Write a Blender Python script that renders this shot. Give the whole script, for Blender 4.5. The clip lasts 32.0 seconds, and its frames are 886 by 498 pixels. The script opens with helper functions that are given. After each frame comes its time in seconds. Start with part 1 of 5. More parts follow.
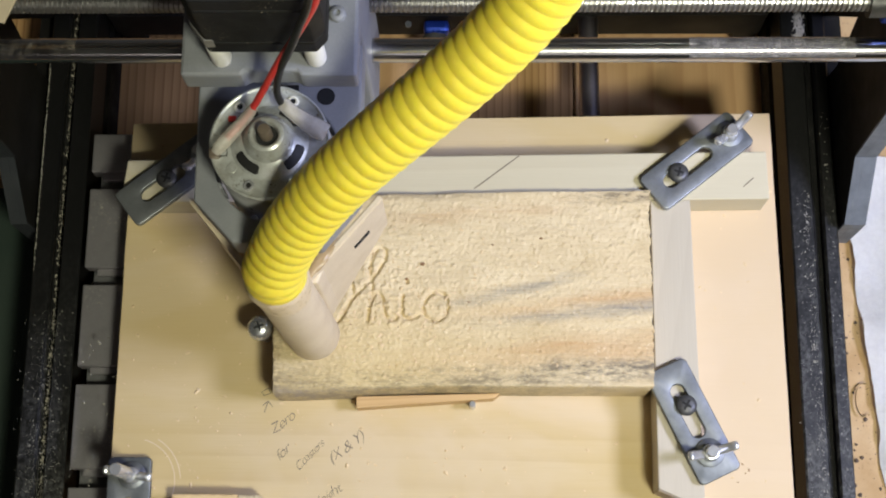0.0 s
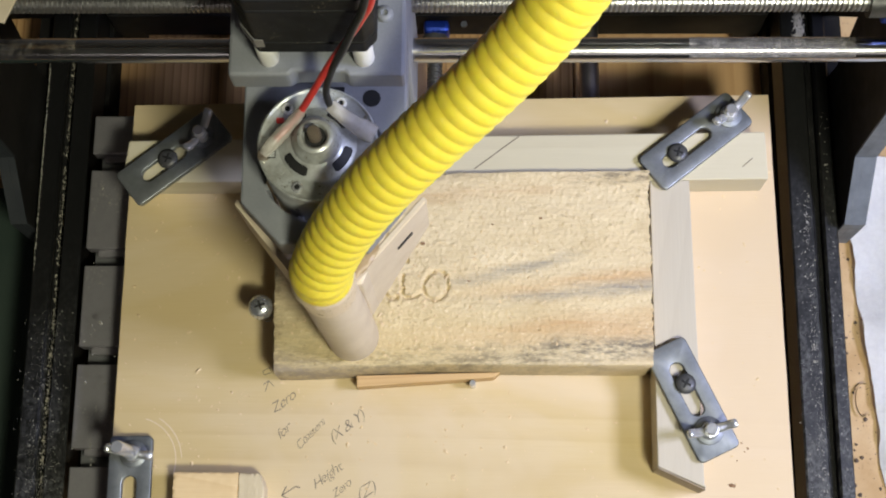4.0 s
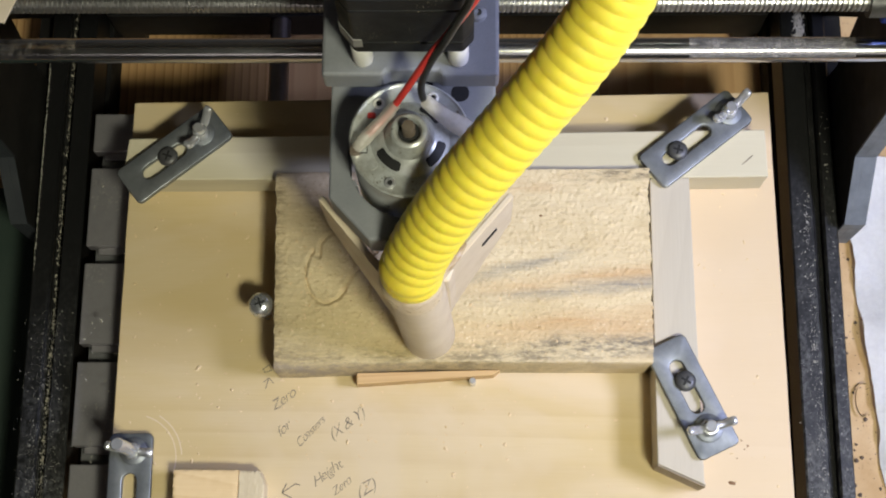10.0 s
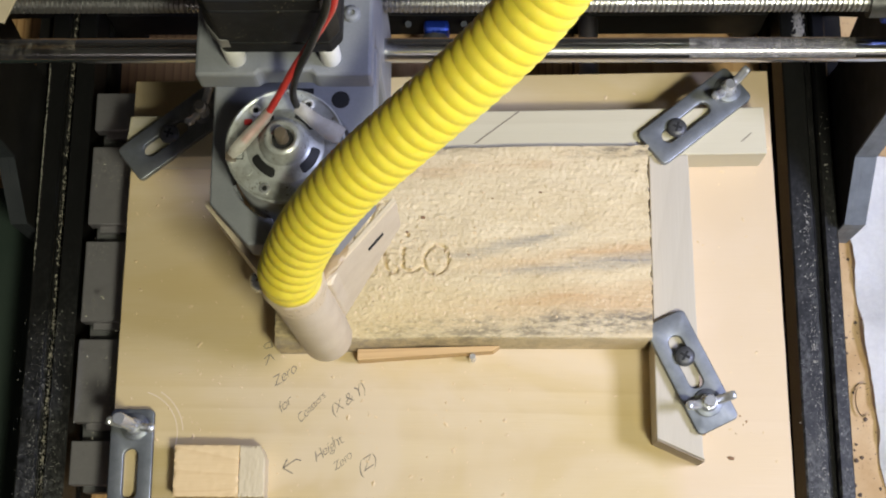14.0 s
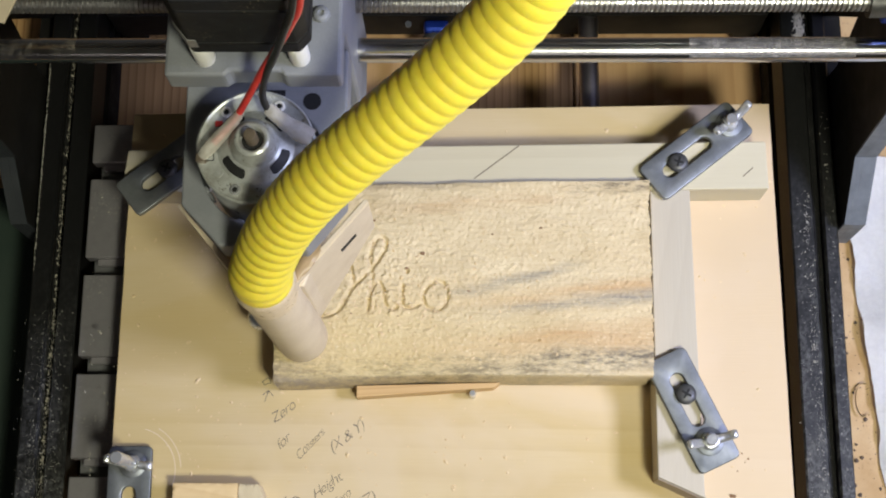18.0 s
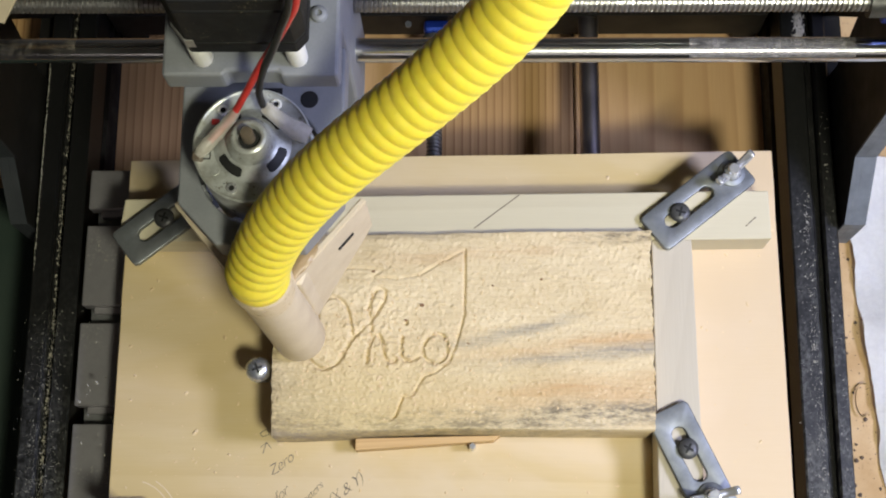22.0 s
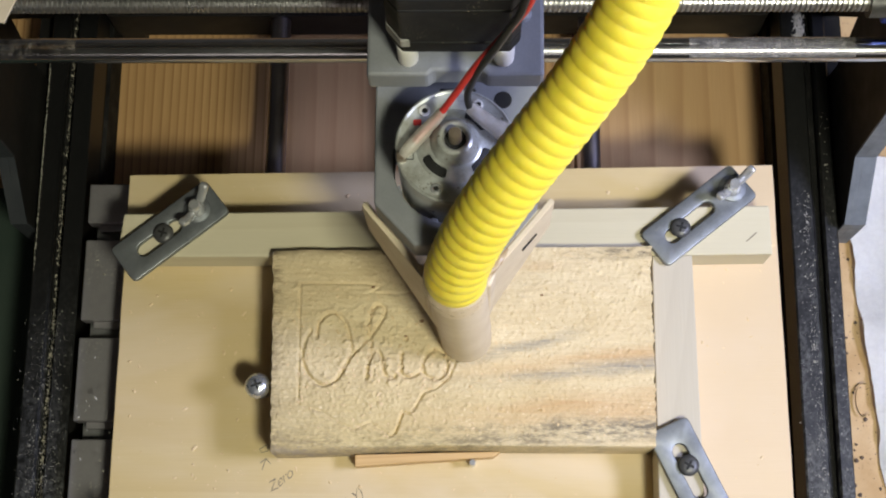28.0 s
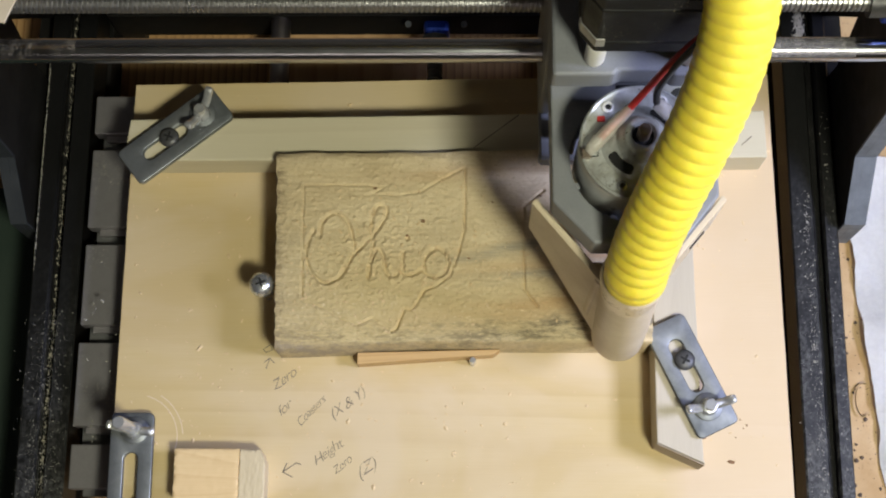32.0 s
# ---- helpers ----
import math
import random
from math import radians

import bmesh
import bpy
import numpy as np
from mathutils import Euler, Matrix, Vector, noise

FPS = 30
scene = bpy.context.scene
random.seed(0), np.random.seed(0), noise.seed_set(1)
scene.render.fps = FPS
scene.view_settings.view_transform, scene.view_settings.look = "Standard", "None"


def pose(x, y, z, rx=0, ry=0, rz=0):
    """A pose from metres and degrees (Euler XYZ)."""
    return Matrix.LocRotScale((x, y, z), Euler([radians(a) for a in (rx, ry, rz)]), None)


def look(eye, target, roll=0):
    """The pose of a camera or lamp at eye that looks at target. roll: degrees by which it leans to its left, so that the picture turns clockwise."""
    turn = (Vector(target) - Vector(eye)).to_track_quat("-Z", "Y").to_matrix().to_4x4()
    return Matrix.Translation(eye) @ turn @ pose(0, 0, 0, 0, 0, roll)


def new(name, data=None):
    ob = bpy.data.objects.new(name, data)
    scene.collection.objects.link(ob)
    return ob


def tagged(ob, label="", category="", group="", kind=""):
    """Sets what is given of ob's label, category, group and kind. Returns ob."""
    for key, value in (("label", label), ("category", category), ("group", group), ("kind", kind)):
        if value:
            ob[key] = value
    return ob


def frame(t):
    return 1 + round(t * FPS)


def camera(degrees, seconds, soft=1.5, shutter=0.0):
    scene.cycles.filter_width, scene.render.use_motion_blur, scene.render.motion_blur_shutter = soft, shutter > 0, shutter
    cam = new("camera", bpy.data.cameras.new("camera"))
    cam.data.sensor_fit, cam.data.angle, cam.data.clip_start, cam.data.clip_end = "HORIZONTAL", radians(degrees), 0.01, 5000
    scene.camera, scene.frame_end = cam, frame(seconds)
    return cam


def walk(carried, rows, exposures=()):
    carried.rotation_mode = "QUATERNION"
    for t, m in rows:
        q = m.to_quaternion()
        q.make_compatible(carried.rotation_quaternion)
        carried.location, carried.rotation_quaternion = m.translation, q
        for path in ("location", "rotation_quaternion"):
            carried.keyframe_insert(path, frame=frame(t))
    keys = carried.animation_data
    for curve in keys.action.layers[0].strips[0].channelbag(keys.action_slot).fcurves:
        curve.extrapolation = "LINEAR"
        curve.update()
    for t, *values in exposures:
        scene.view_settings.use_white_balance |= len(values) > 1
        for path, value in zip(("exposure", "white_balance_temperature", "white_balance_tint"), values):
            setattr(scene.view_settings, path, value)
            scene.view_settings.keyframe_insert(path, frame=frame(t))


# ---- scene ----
# All sizes in the builders below are millimetres; M turns them into metres.
M = 0.001
TABLE = 0.0

cam = camera(36.12, 32.0, soft=2.0)
EYE = pose(0.0, 0.0, 0.675, 14.395, 1.211, 0.396)
walk(cam, [(0.0, EYE), (32.0, EYE)], exposures=[(0.0, 0.0), (32.0, 0.0)])

# ---------------------------------------------------------------- light
world = bpy.data.worlds.new("workshop_air")
scene.world = world
world.use_nodes = True
world.node_tree.nodes["Background"].inputs[0].default_value = (1.0, 0.9, 0.76, 1)
world.node_tree.nodes["Background"].inputs[1].default_value = 0.05


def area_lamp(name, eye, target, w, h, watts, colour):
    data = bpy.data.lights.new(name, "AREA")
    data.shape, data.size, data.size_y = "RECTANGLE", w, h
    data.energy, data.color = watts, colour
    ob = new(name, data)
    ob.matrix_world = look(eye, target)
    return ob


KEY = area_lamp("work_light", (0.26, -0.26, 0.92), (-0.07, 0.15, 0.06), 0.15, 0.09, 7.0, (0.955, 0.95, 0.745))
SIDE = area_lamp("side_light", (0.50, 0.05, 0.58), (0.04, 0.15, 0.06), 0.18, 0.13, 3.6, (0.88, 0.945, 1.42))
# unseen fill lamp, added in front to brighten the forward faces
FILL = area_lamp("front_fill", (0.1, -1.35, 1.1), (0.0, 0.1, 0.0), 1.4, 0.3, 1.6, (1.0, 0.87, 0.80))

# ---------------------------------------------------------------- materials


class Nodes:
    """A node material that is filled step by step."""

    def __init__(self, name):
        self.mat = bpy.data.materials.new(name)
        self.mat.use_nodes = True
        self.tree = self.mat.node_tree
        self.bsdf = self.tree.nodes["Principled BSDF"]
        self.coord = self.add("ShaderNodeTexCoord").outputs["Object"]

    def add(self, kind, **values):
        node = self.tree.nodes.new(kind)
        for key, value in values.items():
            node.inputs[key.replace("_", " ")].default_value = value
        return node

    def link(self, a, b):
        self.tree.links.new(a, b)

    def mapped(self, scale, shift=(0, 0, 0), turn=(0, 0, 0)):
        node = self.add("ShaderNodeMapping", Scale=scale, Location=shift, Rotation=turn)
        self.link(self.coord, node.inputs["Vector"])
        return node.outputs[0]

    def noise(self, scale, size=1.0, detail=4.0, rough=0.6, shift=(0, 0, 0), turn=(0, 0, 0), warp=0.0):
        node = self.add("ShaderNodeTexNoise", Scale=size, Detail=detail, Roughness=rough, Distortion=warp)
        self.link(self.mapped(scale, shift, turn), node.inputs["Vector"])
        return node.outputs["Fac"]

    def ramp(self, fac, stops):
        node = self.add("ShaderNodeValToRGB")
        ramp = node.color_ramp
        while len(ramp.elements) < len(stops):
            ramp.elements.new(0.5)
        for e, (at, c) in zip(ramp.elements, stops):
            e.position = at
            e.color = (*c, 1) if len(c) == 3 else c
        self.link(fac, node.inputs[0])
        return node.outputs[0]

    def grey(self, fac, lo, hi, a=0.0, b=1.0):
        node = self.add("ShaderNodeMapRange")
        for i, v in ((1, lo), (2, hi), (3, a), (4, b)):
            node.inputs[i].default_value = v
        self.link(fac, node.inputs[0])
        return node.outputs[0]

    def math(self, op, a, b=None):
        node = self.tree.nodes.new("ShaderNodeMath")
        node.operation = op
        for i, v in enumerate((a, b)):
            if v is None:
                continue
            if isinstance(v, (int, float)):
                node.inputs[i].default_value = v
            else:
                self.link(v, node.inputs[i])
        return node.outputs[0]

    def mix(self, fac, a, b, mode="MIX"):
        node = self.tree.nodes.new("ShaderNodeMix")
        node.data_type, node.blend_type = "RGBA", mode
        for i, v in ((0, fac), (6, a), (7, b)):
            if isinstance(v, (int, float)):
                node.inputs[i].default_value = v
            elif isinstance(v, tuple):
                node.inputs[i].default_value = (*v, 1)
            else:
                self.link(v, node.inputs[i])
        return node.outputs[2]

    def axis(self, which):
        node = self.add("ShaderNodeSeparateXYZ")
        self.link(self.coord, node.inputs[0])
        return node.outputs[which]

    def finish(self, colour, rough=0.5, metal=0.0, bump=None, height=0.0003, strength=0.6, spec=0.5, coat=0.0):
        b = self.bsdf
        for key, v in (("Base Color", colour), ("Roughness", rough), ("Metallic", metal)):
            if isinstance(v, (int, float)):
                b.inputs[key].default_value = v
            elif isinstance(v, tuple):
                b.inputs[key].default_value = (*v, 1)
            else:
                self.link(v, b.inputs[key])
        b.inputs["Specular IOR Level"].default_value = spec
        b.inputs["Coat Weight"].default_value = coat
        if bump is not None:
            node = self.add("ShaderNodeBump", Strength=strength, Distance=height)
            self.link(bump, node.inputs["Height"])
            self.link(node.outputs[0], b.inputs["Normal"])
        return self.mat


def worn(name, base, other, rough, metal=0.0, scale=60.0, bump=0.0002, fine=900.0, spec=0.5, speck=None, speck_at=0.66):
    """A plain surface with stains at one scale and grain at another."""
    n = Nodes(name)
    big, small = n.noise((scale,) * 3, detail=5), n.noise((fine,) * 3, detail=2)
    colour = n.mix(n.grey(big, 0.35, 0.7), base, other)
    colour = n.mix(n.grey(small, 0.3, 0.7, 0.0, 0.18), colour, tuple(c * 0.6 for c in base))
    if speck:
        dust = n.math("MULTIPLY", n.noise((fine * 0.55,) * 3, detail=3, rough=0.7, shift=(3, 1, 7)), n.grey(n.noise((scale * 0.7,) * 3, shift=(9, 2, 1)), 0.3, 0.65, 0.75, 1.15))
        colour = n.mix(n.grey(dust, speck_at - 0.05, speck_at + 0.04), colour, speck)
    return n.finish(colour, n.grey(big, 0.3, 0.75, rough * 0.8, min(1.0, rough * 1.25)), metal, small, bump, spec=spec)


def wood(name, light, dark, along="x", ring=1.0, contrast=0.6, rough=0.62, knots=None, seed=0.0, tint=None, patches=None, straight=0.0, side_tint=None):
    """Planed timber: wide tone changes, growth rings and fine fibres along one axis."""
    n = Nodes(name)
    across = n.axis(0)

    def st(long, cross):
        return {"x": (long, cross, cross), "y": (cross, long, cross)}[along]
    info = n.add("ShaderNodeObjectInfo")
    off = n.add("ShaderNodeCombineXYZ")
    n.link(n.math("MULTIPLY", info.outputs["Random"], 7.0), off.inputs[0])
    n.link(n.math("MULTIPLY", info.outputs["Random"], 3.0), off.inputs[1])
    add = n.tree.nodes.new("ShaderNodeVectorMath")
    n.link(n.coord, add.inputs[0])
    n.link(off.outputs[0], add.inputs[1])
    n.coord = add.outputs[0]
    rings = n.noise(st((0.7 if ring == 1.0 else 2.2) * ring, 26 * ring), detail=1, rough=0.3, shift=(seed, seed, seed), warp=0.4)
    lines = n.math("MULTIPLY", rings, 13.0)
    if straight:
        lines = n.math("ADD", n.math("MULTIPLY", rings, 3.0), n.math("MULTIPLY", n.axis({"x": 1, "y": 0}[along]), straight))
    lines = n.math("FRACT", lines)
    lines = n.ramp(lines, [(0.0, (0, 0, 0)), (0.62, (0.35, 0.35, 0.35)), (0.9, (1, 1, 1)), (1.0, (0, 0, 0))])
    fibre = n.noise(st(35, 1500), detail=3, shift=(seed + 4, 1, 2))
    tone = n.noise(st(4, 22), detail=3, shift=(1, seed, 5))
    colour = n.mix(n.math("MULTIPLY", lines, contrast), light, dark)
    colour = n.mix(n.grey(tone, 0.35, 0.7, 0, 0.5), colour, tint or tuple(c * 0.82 for c in light))
    colour = n.mix(n.grey(fibre, 0.4, 0.75, 0, 0.22), colour, dark)
    if patches:
        big = n.noise((8, 14, 14), detail=4, shift=(2, 5, 1), warp=0.6)
        colour = n.mix(n.grey(big, 0.36, 0.5, 0.85, 0.0), colour, patches[0])
        colour = n.mix(n.grey(big, 0.5, 0.64, 0.0, 0.8), colour, patches[1])
    if side_tint:
        # the right-hand light's pinkish cast, put into the colour beyond a given x
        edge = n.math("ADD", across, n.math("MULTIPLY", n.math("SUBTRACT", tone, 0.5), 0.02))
        colour = n.mix(n.grey(edge, side_tint[0], side_tint[0] + 0.012, 0.0, 0.6), colour, side_tint[1])
    if knots:
        colour = n.mix(n.grey(n.noise((14, 14, 14), detail=1, shift=(seed, 7, 3)), 0.68, 0.8), colour, knots)
    return n.finish(colour, n.grey(fibre, 0.3, 0.7, rough * 0.9, rough * 1.15), 0, fibre, 0.00012)


PLY = wood("birch_ply", (0.62, 0.49, 0.28), (0.505, 0.37, 0.185), "x", 0.3, 0.5, 0.6, tint=(0.56, 0.425, 0.21), patches=((0.57, 0.43, 0.20), (0.635, 0.51, 0.335)), side_tint=(0.092, (0.65, 0.505, 0.365)))
PLY_EDGE = wood("ply_edge", (0.42, 0.30, 0.19), (0.25, 0.17, 0.10), "x", 2.0, 0.6)
POPLAR = wood("grey_poplar", (0.60, 0.54, 0.39), (0.50, 0.435, 0.295), "x", 0.7, 0.4, tint=(0.525, 0.48, 0.35))
POPLAR_Y = wood("grey_poplar_upright", (0.52, 0.465, 0.37), (0.43, 0.375, 0.29), "y", 0.7, 0.35, tint=(0.48, 0.43, 0.345), seed=3)
PINE = wood("pine_block", (0.76, 0.57, 0.32), (0.60, 0.40, 0.19), "x", 1.6, 0.4, tint=(0.72, 0.50, 0.26))
PINE_PALE = wood("pale_pine", (0.70, 0.59, 0.40), (0.52, 0.42, 0.27), "y", 1.6, 0.45)
WEDGE = wood("wedge_pine", (0.62, 0.42, 0.20), (0.45, 0.26, 0.10), "x", 2.0, 0.6)
BENCH = wood("yellow_pine_plank", (0.54, 0.335, 0.15), (0.22, 0.10, 0.035), "y", 0.8, 0.85, 0.5, tint=(0.44, 0.25, 0.10), straight=230.0)
BENCH_RED = wood("reddish_pine_plank", (0.60, 0.385, 0.20), (0.40, 0.22, 0.095), "y", 0.8, 0.6, 0.5, tint=(0.50, 0.29, 0.14), seed=2, straight=70.0)
OSB = worn("raw_bench_wood", (0.56, 0.385, 0.20), (0.44, 0.28, 0.13), 0.75, scale=45, speck=(0.20, 0.12, 0.06), speck_at=0.68)
NICKEL = worn("nickel_plate", (0.72, 0.74, 0.77), (0.60, 0.62, 0.65), 0.27, 0.85, 200, 0.00002)
ALU = worn("milled_aluminium", (0.45, 0.43, 0.445), (0.33, 0.315, 0.325), 0.42, 0.75, 45, 0.00003, 1400, speck=(0.55, 0.53, 0.50), speck_at=0.67)
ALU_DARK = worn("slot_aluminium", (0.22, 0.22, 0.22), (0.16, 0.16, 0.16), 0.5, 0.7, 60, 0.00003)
BLACK = worn("black_extrusion", (0.006, 0.006, 0.006), (0.012, 0.0115, 0.011), 0.7, 0.0, 90, 0.00006, 3200, spec=0.12, speck=(0.07, 0.066, 0.06), speck_at=0.64)


def dusty_black(name, blotch, most, lo, hi, base):
    """Black anodised metal under a mottled grey dust that thickens towards the machine's front."""
    n = Nodes(name)
    grains = n.noise((520, 420, 520), detail=7, rough=0.75)
    patches = n.noise((blotch, blotch * 0.55, blotch), detail=5, rough=0.65, shift=(2, 8, 1), warp=0.5)
    thick = n.grey(n.math("ADD", n.axis(1), n.math("MULTIPLY", n.math("SUBTRACT", patches, 0.5), 0.16)), hi, lo, 0.03, 1.0)
    film = n.math("MULTIPLY", n.math("MULTIPLY", n.grey(grains, 0.42, 0.64), n.grey(patches, 0.40, 0.62, base, 1.0)), thick)
    colour = n.mix(film, (0.006, 0.006, 0.006), (most, most, most * 0.98))
    return n.finish(colour, n.grey(film, 0, 1, 0.42, 0.8), 0.0, grains, 0.00012, spec=0.3)


DUSTY = dusty_black("dusty_black_extrusion", 140, 0.16, -0.20, 0.0, 0.06)
MOTTLED = dusty_black("mottled_black_extrusion", 170, 0.17, -0.12, 0.05, 0.04)
BLACK_PLAIN = worn("black_plate", (0.009, 0.0085, 0.008), (0.014, 0.013, 0.012), 0.55, 0.0, 40, 0.00004, spec=0.25)
PLATE_EDGE = worn("grey_plate_edge", (0.15, 0.165, 0.185), (0.10, 0.112, 0.128), 0.5, 0.0, 90, 0.0001, 600)
CHROME = worn("hardened_rod", (0.54, 0.545, 0.565), (0.48, 0.485, 0.505), 0.21, 1.0, 35, 0.000004, 600)
SCREW = worn("screw_steel", (0.44, 0.435, 0.43), (0.34, 0.335, 0.33), 0.32, 0.9, 90)
ZINC = worn("zinc_plate", (0.30, 0.315, 0.33), (0.15, 0.162, 0.172), 0.52, 0.8, 60, 0.00004, 900)
BRIGHT = worn("bright_zinc", (0.74, 0.75, 0.76), (0.62, 0.63, 0.64), 0.24, 0.7, 200)
BLACK_STEEL = worn("black_phosphate", (0.06, 0.06, 0.062), (0.095, 0.094, 0.092), 0.42, 0.3, 300)
VOID = worn("dark_hollow", (0.006, 0.006, 0.006), (0.01, 0.01, 0.01), 0.8)
GREY_ABS = worn("grey_plastic", (0.19, 0.198, 0.212), (0.235, 0.242, 0.252), 0.55, 0.0, 50, 0.00005, 1000)
STEPPER = worn("stepper_lacquer", (0.005, 0.005, 0.005), (0.008, 0.008, 0.008), 0.62, 0.0, 80, 0.00003, 2200, spec=0.3, speck=(0.30, 0.25, 0.18), speck_at=0.72)
STEPPER_END = worn("stepper_casting", (0.45, 0.44, 0.42), (0.35, 0.34, 0.32), 0.45, 0.8, 120)
NYLON = worn("white_nylon", (0.78, 0.77, 0.72), (0.70, 0.69, 0.64), 0.45, 0.0, 80)
CAN = worn("motor_steel", (0.52, 0.53, 0.51), (0.40, 0.405, 0.39), 0.34, 0.4, 80, 0.00004, 700)
CAP = worn("motor_end_cap", (0.56, 0.585, 0.57), (0.31, 0.305, 0.27), 0.33, 0.4, 190, 0.00006, 800, speck=(0.16, 0.14, 0.10), speck_at=0.69)
SHAFT = worn("dull_shaft", (0.27, 0.215, 0.165), (0.20, 0.165, 0.13), 0.35, 0.5, 200)
RED = worn("red_insulation", (0.55, 0.045, 0.035), (0.45, 0.03, 0.03), 0.35, 0.0, 120)
BLACK_WIRE = worn("black_insulation", (0.012, 0.012, 0.012), (0.02, 0.02, 0.02), 0.35, 0.0, 120)
SLEEVE = worn("milky_sleeve", (0.60, 0.56, 0.49), (0.72, 0.69, 0.63), 0.22, 0.0, 300, 0.0006, 700)
SLEEVE.node_tree.nodes["Principled BSDF"].inputs["Alpha"].default_value = 0.48
PRINT = worn("tan_print", (0.655, 0.555, 0.40), (0.595, 0.495, 0.35), 0.5, 0.0, 70, 0.00008, 1000)
GLUE = worn("hot_glue", (0.62, 0.50, 0.32), (0.70, 0.58, 0.41), 0.3, 0.0, 250, 0.0005, 500)
GLUE_AMBER = worn("amber_glue", (0.34, 0.235, 0.12), (0.44, 0.32, 0.18), 0.35, 0.0, 250, 0.0005, 500)
BLUE = worn("blue_anodised", (0.02, 0.06, 0.42), (0.015, 0.045, 0.33), 0.3, 0.6, 120)
CLOTH = worn("white_paper_towel", (0.92, 0.92, 0.92), (0.88, 0.88, 0.88), 0.9, 0.0, 60, 0.0005, 420)
MAT = worn("dark_green_mat", (0.015, 0.030, 0.021), (0.022, 0.036, 0.026), 0.7, 0.0, 30)
CREAM = worn("cream_card", (0.68, 0.58, 0.44), (0.62, 0.52, 0.38), 0.7)
DUST = worn("sawdust", (0.74, 0.58, 0.36), (0.62, 0.46, 0.26), 0.85, 0.0, 400)
PENCIL = worn("pencil_graphite", (0.15, 0.125, 0.10), (0.27, 0.215, 0.15), 0.5, 0.0, 400)
PLASTER = worn("wall_paint", (0.22, 0.215, 0.20), (0.19, 0.185, 0.175), 0.8, 0.0, 3, 0.0004, 200)
CONCRETE = worn("floor_concrete", (0.22, 0.21, 0.20), (0.17, 0.165, 0.16), 0.8, 0.0, 5, 0.0004, 200)


def hose_plastic():
    n = Nodes("yellow_hose_plastic")
    big = n.noise((60, 60, 60), detail=3)
    colour = n.mix(n.grey(big, 0.35, 0.7), (0.91, 0.715, 0.07), (0.87, 0.665, 0.06))
    n.bsdf.inputs["Subsurface Weight"].default_value = 0.45
    n.bsdf.inputs["Subsurface Radius"].default_value = (1.0, 0.8, 0.1)
    n.bsdf.inputs["Subsurface Scale"].default_value = 0.010
    return n.finish(colour, 0.43, 0.0, n.noise((400, 400, 400)), 0.00008, spec=0.42)


